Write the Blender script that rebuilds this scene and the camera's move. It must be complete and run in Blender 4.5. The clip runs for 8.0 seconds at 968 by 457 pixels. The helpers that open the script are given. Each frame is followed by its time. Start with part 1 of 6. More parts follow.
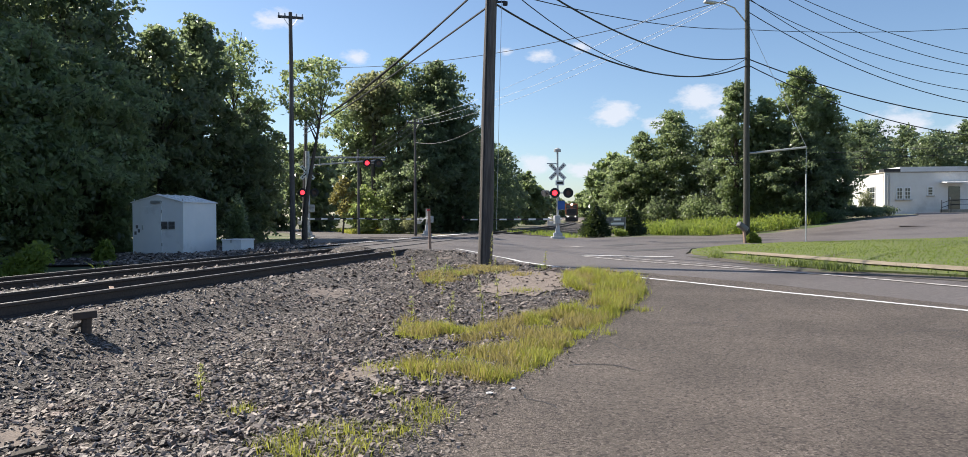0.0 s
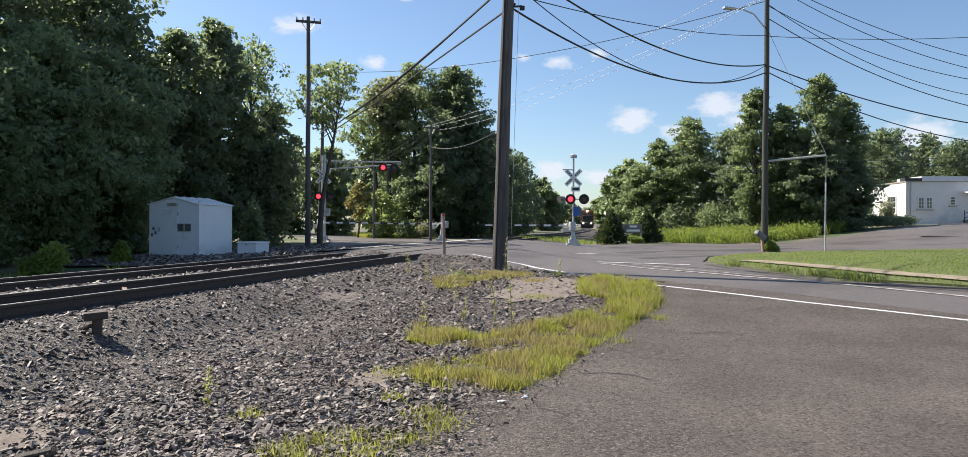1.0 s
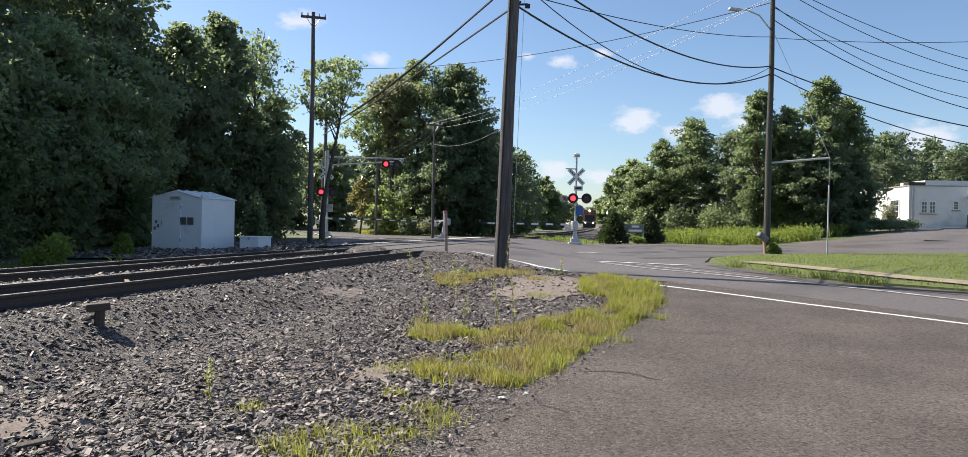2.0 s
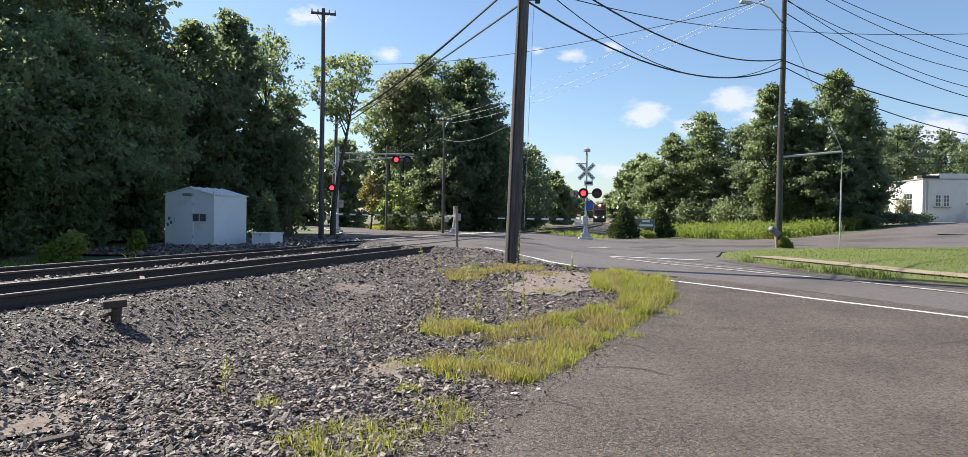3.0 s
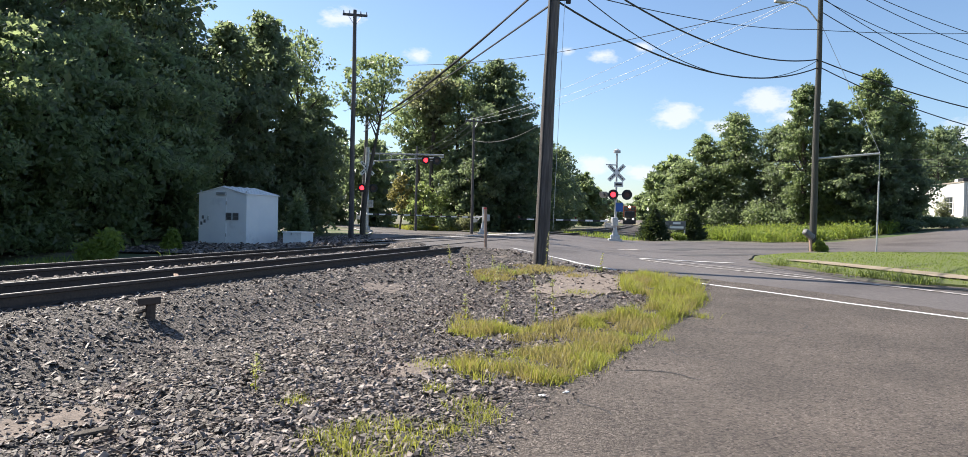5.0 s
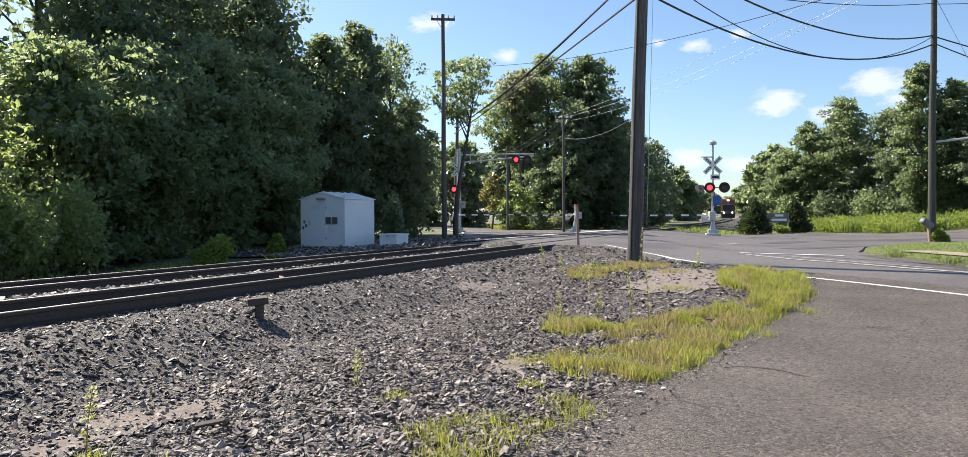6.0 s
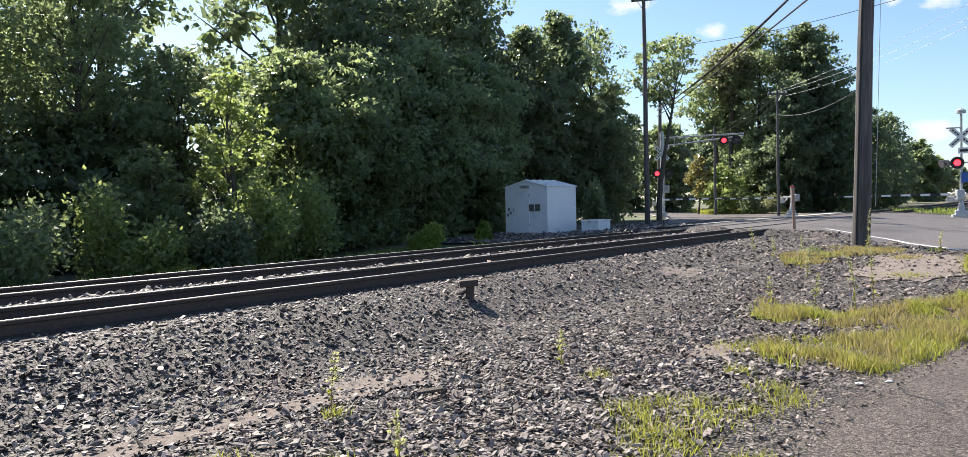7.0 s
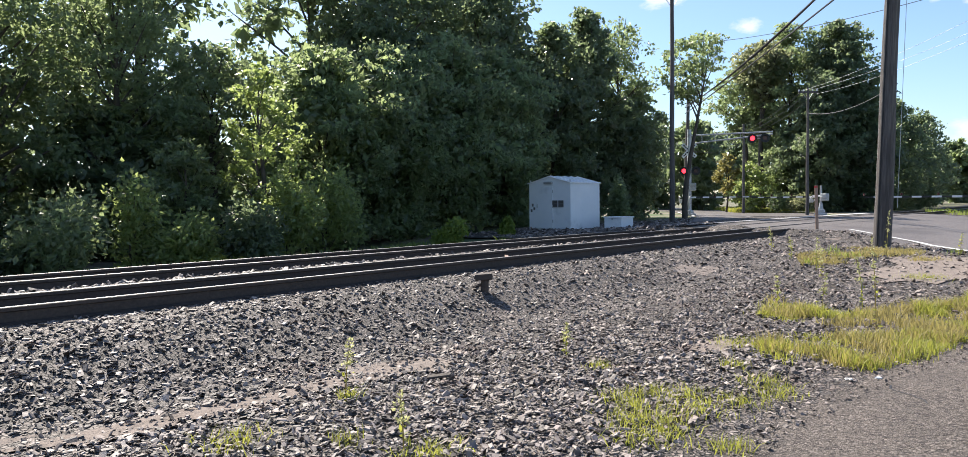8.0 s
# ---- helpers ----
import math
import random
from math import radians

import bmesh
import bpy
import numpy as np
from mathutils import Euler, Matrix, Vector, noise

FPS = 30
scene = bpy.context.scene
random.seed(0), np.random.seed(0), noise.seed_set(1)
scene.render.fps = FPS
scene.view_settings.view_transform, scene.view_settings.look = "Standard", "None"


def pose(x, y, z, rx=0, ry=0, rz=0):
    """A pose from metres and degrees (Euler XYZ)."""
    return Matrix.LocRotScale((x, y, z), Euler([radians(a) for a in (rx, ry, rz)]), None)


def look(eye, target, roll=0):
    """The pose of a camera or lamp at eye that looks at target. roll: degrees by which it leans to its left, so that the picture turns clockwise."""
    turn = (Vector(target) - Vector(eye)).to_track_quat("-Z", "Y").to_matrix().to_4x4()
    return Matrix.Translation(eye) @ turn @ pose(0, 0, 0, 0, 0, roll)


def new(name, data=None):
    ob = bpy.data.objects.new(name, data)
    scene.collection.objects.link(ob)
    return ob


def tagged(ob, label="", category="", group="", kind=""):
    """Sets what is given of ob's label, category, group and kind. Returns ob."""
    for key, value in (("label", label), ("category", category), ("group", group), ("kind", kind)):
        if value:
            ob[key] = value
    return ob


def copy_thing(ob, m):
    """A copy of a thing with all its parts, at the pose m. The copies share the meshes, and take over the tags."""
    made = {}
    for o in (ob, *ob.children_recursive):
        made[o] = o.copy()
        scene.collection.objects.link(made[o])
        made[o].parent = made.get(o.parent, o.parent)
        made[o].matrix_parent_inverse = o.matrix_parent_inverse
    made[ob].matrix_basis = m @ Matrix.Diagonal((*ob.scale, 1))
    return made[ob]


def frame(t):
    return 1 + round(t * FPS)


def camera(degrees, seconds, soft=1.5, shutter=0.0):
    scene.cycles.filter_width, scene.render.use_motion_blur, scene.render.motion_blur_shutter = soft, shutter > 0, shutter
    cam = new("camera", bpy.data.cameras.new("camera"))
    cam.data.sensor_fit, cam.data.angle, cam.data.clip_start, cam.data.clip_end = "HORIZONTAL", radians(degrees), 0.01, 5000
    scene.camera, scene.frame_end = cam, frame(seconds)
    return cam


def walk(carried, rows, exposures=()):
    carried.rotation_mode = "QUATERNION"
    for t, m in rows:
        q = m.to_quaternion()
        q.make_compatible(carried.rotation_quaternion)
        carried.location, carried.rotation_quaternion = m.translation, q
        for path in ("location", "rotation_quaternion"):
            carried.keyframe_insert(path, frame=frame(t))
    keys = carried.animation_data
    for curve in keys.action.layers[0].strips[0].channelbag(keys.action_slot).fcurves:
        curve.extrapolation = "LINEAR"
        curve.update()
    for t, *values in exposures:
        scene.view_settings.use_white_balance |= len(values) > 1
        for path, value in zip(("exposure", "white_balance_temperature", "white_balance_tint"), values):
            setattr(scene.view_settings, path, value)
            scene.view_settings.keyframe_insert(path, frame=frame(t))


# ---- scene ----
cam = camera(68.5, 8.0, soft=0.65)
EXPOSURES = [(0.0, 0.82, 6280.0, 10.0), (2.5, 0.84, 6280.0, 10.0), (3.4, 0.99, 6280.0, 10.0), (5.5, 1.04, 6250.0, 10.0), (8.0, 1.16, 6200.0, 11.0)]

PATH = [
    (0, (-0.029, -0.109, 1.254), (0.026, 1.89, 1.226), -0.3),
    (0.5, (0.006, -0.009, 1.247), (0.014, 1.991, 1.231), 0.3),
    (1, (-0.006, 0.015, 1.242), (0.006, 2.015, 1.23), 0.3),
    (2.5, (-0.022, -0.001, 1.222), (-0.02, 1.999, 1.198), 1.4),
    (3, (-0.038, -0.027, 1.246), (-0.059, 1.973, 1.214), 0.9),
    (3.5, (-0.057, -0.013, 1.24), (-0.142, 1.985, 1.205), 0.9),
    (4, (-0.051, 0.0, 1.238), (-0.148, 1.998, 1.2), 1.4),
    (5.5, (-0.029, -0.019, 1.247), (-0.142, 1.977, 1.219), 1.0),
    (6, (-0.019, -0.05, 1.227), (-0.378, 1.917, 1.191), -0.3),
    (6.5, (-0.015, -0.061, 1.229), (-0.608, 1.849, 1.19), -0.9),
    (7, (0.052, -0.24, 1.209), (-0.841, 1.548, 1.144), -1.4),
    (7.5, (0.213, -0.484, 1.247), (-0.632, 1.327, 1.178), -1.3),
    (8, (0.38, -0.486, 1.236), (-0.583, 1.265, 1.157), -0.6),
]
walk(cam, [(t, look(eye, target, roll)) for t, eye, target, roll in PATH], exposures=EXPOSURES)

# ---- sky, sun ----
SUN_BEARING, SUN_ELEV = -60.0, 43.0          # degrees right of +y, degrees up
world = bpy.data.worlds.new("sky")
scene.world = world
world.use_nodes = True
wn, wl = world.node_tree.nodes, world.node_tree.links
wn.clear()
w_out = wn.new("ShaderNodeOutputWorld")
w_bg = wn.new("ShaderNodeBackground")
w_bg.inputs["Strength"].default_value = 0.082
w_sky = wn.new("ShaderNodeTexSky")
w_sky.sky_type, w_sky.sun_disc = "NISHITA", False
w_sky.sun_elevation, w_sky.sun_rotation = radians(SUN_ELEV), radians(SUN_BEARING)
w_sky.air_density, w_sky.dust_density, w_sky.ozone_density = 1.0, 0.6, 3.2
w_geo = wn.new("ShaderNodeTexCoord")


def w_math(op, a, b=None, clamp=False):
    n = wn.new("ShaderNodeMath")
    n.operation, n.use_clamp = op, clamp
    for k, v in enumerate((a, b)):
        if v is None:
            continue
        if isinstance(v, (int, float)):
            n.inputs[k].default_value = v
        else:
            wl.new(v, n.inputs[k])
    return n.outputs[0]


def w_noise(scale, detail, rough=0.55):
    n = wn.new("ShaderNodeTexNoise")
    n.inputs["Scale"].default_value, n.inputs["Detail"].default_value = scale, detail
    n.inputs["Roughness"].default_value = rough
    wl.new(w_map.outputs[0], n.inputs["Vector"])
    return n.outputs[0]


w_map = wn.new("ShaderNodeMapping")
w_map.inputs["Scale"].default_value = (1.0, 1.0, 1.9)
wl.new(w_geo.outputs["Generated"], w_map.inputs["Vector"])
n_big, n_fine = w_noise(22.0, 8.0, 0.6), w_noise(70.0, 6.0, 0.6)
# fair-weather clouds: bearing, elevation, half-width in degrees
CLOUDS = [(-14.3, 15.0, 2.6), (-8.6, 12.6, 1.6), (6.3, 12.8, 2.0), (9.4, 13.4, 1.5), (11.7, 8.2, 3.2), (15.5, 7.2, 2.2), (18.6, 9.2, 3.4), (20.5, 7.8, 2.5),
          (5.5, 4.4, 2.8), (9.5, 3.6, 2.4), (32.0, 6.4, 3.8), (36.5, 5.6, 3.5), (-6.0, 17.8, 1.3), (3.4, 13.2, 1.1), (55.0, 16.0, 6.0),
          (-70.0, 22.0, 8.0), (120.0, 25.0, 10.0), (170.0, 18.0, 9.0), (-130.0, 30.0, 10.0)]
cloud = None
for az, el, wide in CLOUDS:
    az, el = radians(az), radians(el)
    axis = Vector((math.sin(az) * math.cos(el), math.cos(az) * math.cos(el), math.sin(el)))
    sub = wn.new("ShaderNodeVectorMath")
    sub.operation = "SUBTRACT"
    wl.new(w_geo.outputs["Generated"], sub.inputs[0])
    sub.inputs[1].default_value = axis
    flat = wn.new("ShaderNodeVectorMath")
    flat.operation = "MULTIPLY"
    wl.new(sub.outputs[0], flat.inputs[0])
    flat.inputs[1].default_value = (1, 1, 2.0)
    length = wn.new("ShaderNodeVectorMath")
    length.operation = "LENGTH"
    wl.new(flat.outputs[0], length.inputs[0])
    blob = w_math("SUBTRACT", 1.0, w_math("DIVIDE", length.outputs["Value"], math.sin(radians(wide))), True)
    cloud = blob if cloud is None else w_math("MAXIMUM", cloud, blob)
shape = w_math("ADD", w_math("MULTIPLY", w_math("SUBTRACT", n_big, 0.5), 2.4), w_math("MULTIPLY", w_math("SUBTRACT", n_fine, 0.5), 0.9))
mask = w_math("MULTIPLY", w_math("ADD", w_math("MULTIPLY", cloud, 1.5), w_math("SUBTRACT", shape, 0.5)), 1.5, True)
mask = w_math("MULTIPLY", mask, w_math("MULTIPLY", cloud, 4.0, True))
w_mix = wn.new("ShaderNodeMix")
w_mix.data_type = "RGBA"
wl.new(w_math("MULTIPLY", mask, 0.85), w_mix.inputs["Factor"])
wl.new(w_sky.outputs[0], w_mix.inputs["A"])
w_mix.inputs["B"].default_value = (6.0, 6.15, 6.6, 1)
wl.new(w_mix.outputs["Result"], w_bg.inputs["Color"])
wl.new(w_bg.outputs[0], w_out.inputs["Surface"])

sun = new("sun", bpy.data.lights.new("sun", "SUN"))
sun.data.energy, sun.data.angle, sun.data.color = 5.0, radians(0.53), (1.0, 0.91, 0.77)
az, el = radians(SUN_BEARING), radians(SUN_ELEV)
TO_SUN = Vector((math.sin(az) * math.cos(el), math.cos(az) * math.cos(el), math.sin(el)))
sun.matrix_world = Matrix.Translation((-40, 20, 40)) @ TO_SUN.to_track_quat("Z", "Y").to_matrix().to_4x4()


# ---- materials ----
def surface(name, a, b, scale=6.0, rough=0.85, metal=0.0, bump=0.3, bump_scale=None, fine=None, stain=None, stain_scale=0.6, stain_at=0.55,
            rand=0.0, island=0.0, stretch=(1, 1, 1), spec=0.5, bump_distance=0.02):
    """Two colours mixed by grain noise, broad stains of a third, and relief."""
    m = bpy.data.materials.new(name)
    m.use_nodes = True
    nt = m.node_tree
    n, l = nt.nodes, nt.links
    bs = n["Principled BSDF"]
    bs.inputs["Roughness"].default_value, bs.inputs["Metallic"].default_value = rough, metal
    bs.inputs["Specular IOR Level"].default_value = spec
    tc = n.new("ShaderNodeTexCoord")
    mp = n.new("ShaderNodeMapping")
    mp.inputs["Scale"].default_value = stretch
    l.new(tc.outputs["Object"], mp.inputs["Vector"])

    def tex(s, d, r=0.6):
        t = n.new("ShaderNodeTexNoise")
        t.inputs["Scale"].default_value, t.inputs["Detail"].default_value, t.inputs["Roughness"].default_value = s, d, r
        l.new(mp.outputs[0], t.inputs["Vector"])
        return t.outputs[0]

    def ramp(v, lo, hi):
        r = n.new("ShaderNodeMapRange")
        r.inputs["From Min"].default_value, r.inputs["From Max"].default_value = lo, hi
        l.new(v, r.inputs["Value"])
        return r.outputs[0]

    def mix(f, x, y, mode="MIX"):
        k = n.new("ShaderNodeMix")
        k.data_type, k.blend_type = "RGBA", mode
        for sock, v in ((k.inputs["Factor"], f), (k.inputs["A"], x), (k.inputs["B"], y)):
            if isinstance(v, (int, float)):
                sock.default_value = v
            elif isinstance(v, tuple):
                sock.default_value = (*v, 1)
            else:
                l.new(v, sock)
        return k.outputs["Result"]

    grain = tex(scale, 6.0)
    col = mix(ramp(grain, 0.35, 0.65), a, b)
    if fine:
        col = mix(ramp(tex(fine[0], 3.0, 0.7), 0.45, 0.7), col, fine[1])
    if stain:
        col = mix(ramp(tex(stain_scale, 5.0), stain_at, stain_at + 0.13), col, stain)
    if rand or island:
        if island:
            src = n.new("ShaderNodeNewGeometry").outputs["Random Per Island"]
        else:
            src = n.new("ShaderNodeObjectInfo").outputs["Random"]
        amount = island or rand
        r = n.new("ShaderNodeMapRange")
        r.inputs["To Min"].default_value, r.inputs["To Max"].default_value = 1 - amount, 1 + amount
        l.new(src, r.inputs["Value"])
        hsv = n.new("ShaderNodeHueSaturation")
        l.new(r.outputs[0], hsv.inputs["Value"])
        l.new(col, hsv.inputs["Color"])
        col = hsv.outputs[0]
    l.new(col, bs.inputs["Base Color"])
    if bump:
        bp = n.new("ShaderNodeBump")
        bp.inputs["Strength"].default_value, bp.inputs["Distance"].default_value = bump, bump_distance
        l.new(tex(bump_scale or scale * 2, 4.0, 0.65), bp.inputs["Height"])
        l.new(bp.outputs[0], bs.inputs["Normal"])
    return m


def gravel_material(name, cell, tones, gap, relief=0.05, broad_range=(0.75, 1.2)):
    """Broken stones as cells: each with its own tone, dark gaps, rounded relief."""
    m = bpy.data.materials.new(name)
    m.use_nodes = True
    n, l = m.node_tree.nodes, m.node_tree.links
    bs = n["Principled BSDF"]
    bs.inputs["Roughness"].default_value = 0.8
    tc = n.new("ShaderNodeTexCoord")
    warp = n.new("ShaderNodeTexNoise")
    warp.inputs["Scale"].default_value = cell * 0.8
    l.new(tc.outputs["Object"], warp.inputs["Vector"])
    mixv = n.new("ShaderNodeMix")
    mixv.data_type = "VECTOR"
    mixv.inputs["Factor"].default_value = 0.03
    l.new(tc.outputs["Object"], mixv.inputs["A"])
    l.new(warp.outputs["Color"], mixv.inputs["B"])
    vo = n.new("ShaderNodeTexVoronoi")
    vo.feature = "F1"
    vo.inputs["Scale"].default_value = cell
    l.new(mixv.outputs["Result"], vo.inputs["Vector"])
    edge = n.new("ShaderNodeTexVoronoi")
    edge.feature = "DISTANCE_TO_EDGE"
    edge.inputs["Scale"].default_value = cell
    l.new(mixv.outputs["Result"], edge.inputs["Vector"])
    sep = n.new("ShaderNodeSeparateColor")
    l.new(vo.outputs["Color"], sep.inputs[0])
    ramp = n.new("ShaderNodeValToRGB")
    for k, (at, col) in enumerate(tones):
        e = ramp.color_ramp.elements[k] if k < 2 else ramp.color_ramp.elements.new(at)
        e.position, e.color = at, (*col, 1)
    l.new(sep.outputs[0], ramp.inputs[0])
    cut = n.new("ShaderNodeMapRange")
    cut.inputs["From Min"].default_value, cut.inputs["From Max"].default_value = 0.0, 0.12
    l.new(edge.outputs["Distance"], cut.inputs["Value"])
    k = n.new("ShaderNodeMix")
    k.data_type = "RGBA"
    l.new(cut.outputs[0], k.inputs["Factor"])
    k.inputs["A"].default_value = (*gap, 1)
    l.new(ramp.outputs[0], k.inputs["B"])
    broad = n.new("ShaderNodeTexNoise")
    broad.inputs["Scale"].default_value = 0.7
    l.new(tc.outputs["Object"], broad.inputs["Vector"])
    hv = n.new("ShaderNodeHueSaturation")
    br = n.new("ShaderNodeMapRange")
    br.inputs["From Min"].default_value, br.inputs["From Max"].default_value = 0.35, 0.65
    br.inputs["To Min"].default_value, br.inputs["To Max"].default_value = broad_range
    l.new(broad.outputs[0], br.inputs["Value"])
    l.new(br.outputs[0], hv.inputs["Value"])
    l.new(k.outputs["Result"], hv.inputs["Color"])
    l.new(hv.outputs[0], bs.inputs["Base Color"])
    bp = n.new("ShaderNodeBump")
    bp.inputs["Strength"].default_value, bp.inputs["Distance"].default_value = 1.0, relief
    add = n.new("ShaderNodeMath")
    add.operation = "MULTIPLY_ADD"
    l.new(sep.outputs[1], add.inputs[0])
    add.inputs[1].default_value = 0.6
    l.new(cut.outputs[0], add.inputs[2])
    l.new(add.outputs[0], bp.inputs["Height"])
    l.new(bp.outputs[0], bs.inputs["Normal"])
    return m


def leaf_material(name, dark, light, through_col, gloss=0.33):
    m = bpy.data.materials.new(name)
    m.use_nodes = True
    n, l = m.node_tree.nodes, m.node_tree.links
    bs, out = n["Principled BSDF"], n["Material Output"]
    geo = n.new("ShaderNodeNewGeometry")
    tc = n.new("ShaderNodeTexCoord")
    tx = n.new("ShaderNodeTexNoise")
    tx.inputs["Scale"].default_value = 0.35
    l.new(tc.outputs["Object"], tx.inputs["Vector"])
    add = n.new("ShaderNodeMath")
    add.operation, add.use_clamp = "MULTIPLY_ADD", True
    l.new(geo.outputs["Random Per Island"], add.inputs[0])
    add.inputs[1].default_value = 0.7
    sh = n.new("ShaderNodeMapRange")
    sh.inputs["From Min"].default_value, sh.inputs["From Max"].default_value = 0.35, 0.65
    sh.inputs["To Min"].default_value, sh.inputs["To Max"].default_value = -0.2, 0.4
    l.new(tx.outputs[0], sh.inputs["Value"])
    l.new(sh.outputs[0], add.inputs[2])
    k = n.new("ShaderNodeMix")
    k.data_type = "RGBA"
    l.new(add.outputs[0], k.inputs["Factor"])
    k.inputs["A"].default_value, k.inputs["B"].default_value = (*dark, 1), (*light, 1)
    l.new(k.outputs["Result"], bs.inputs["Base Color"])
    bs.inputs["Roughness"].default_value = gloss
    bs.inputs["Specular IOR Level"].default_value = 0.65
    tr = n.new("ShaderNodeBsdfTranslucent")
    tr.inputs["Color"].default_value = (*through_col, 1)
    ms = n.new("ShaderNodeMixShader")
    ms.inputs[0].default_value = 0.5
    l.new(bs.outputs[0], ms.inputs[1])
    l.new(tr.outputs[0], ms.inputs[2])
    l.new(ms.outputs[0], out.inputs["Surface"])
    return m


def glow(name, colour, strength):
    m = bpy.data.materials.new(name)
    m.use_nodes = True
    bs = m.node_tree.nodes["Principled BSDF"]
    bs.inputs["Base Color"].default_value = (*colour, 1)
    bs.inputs["Emission Color"].default_value = (*colour, 1)
    bs.inputs["Emission Strength"].default_value = strength
    return m


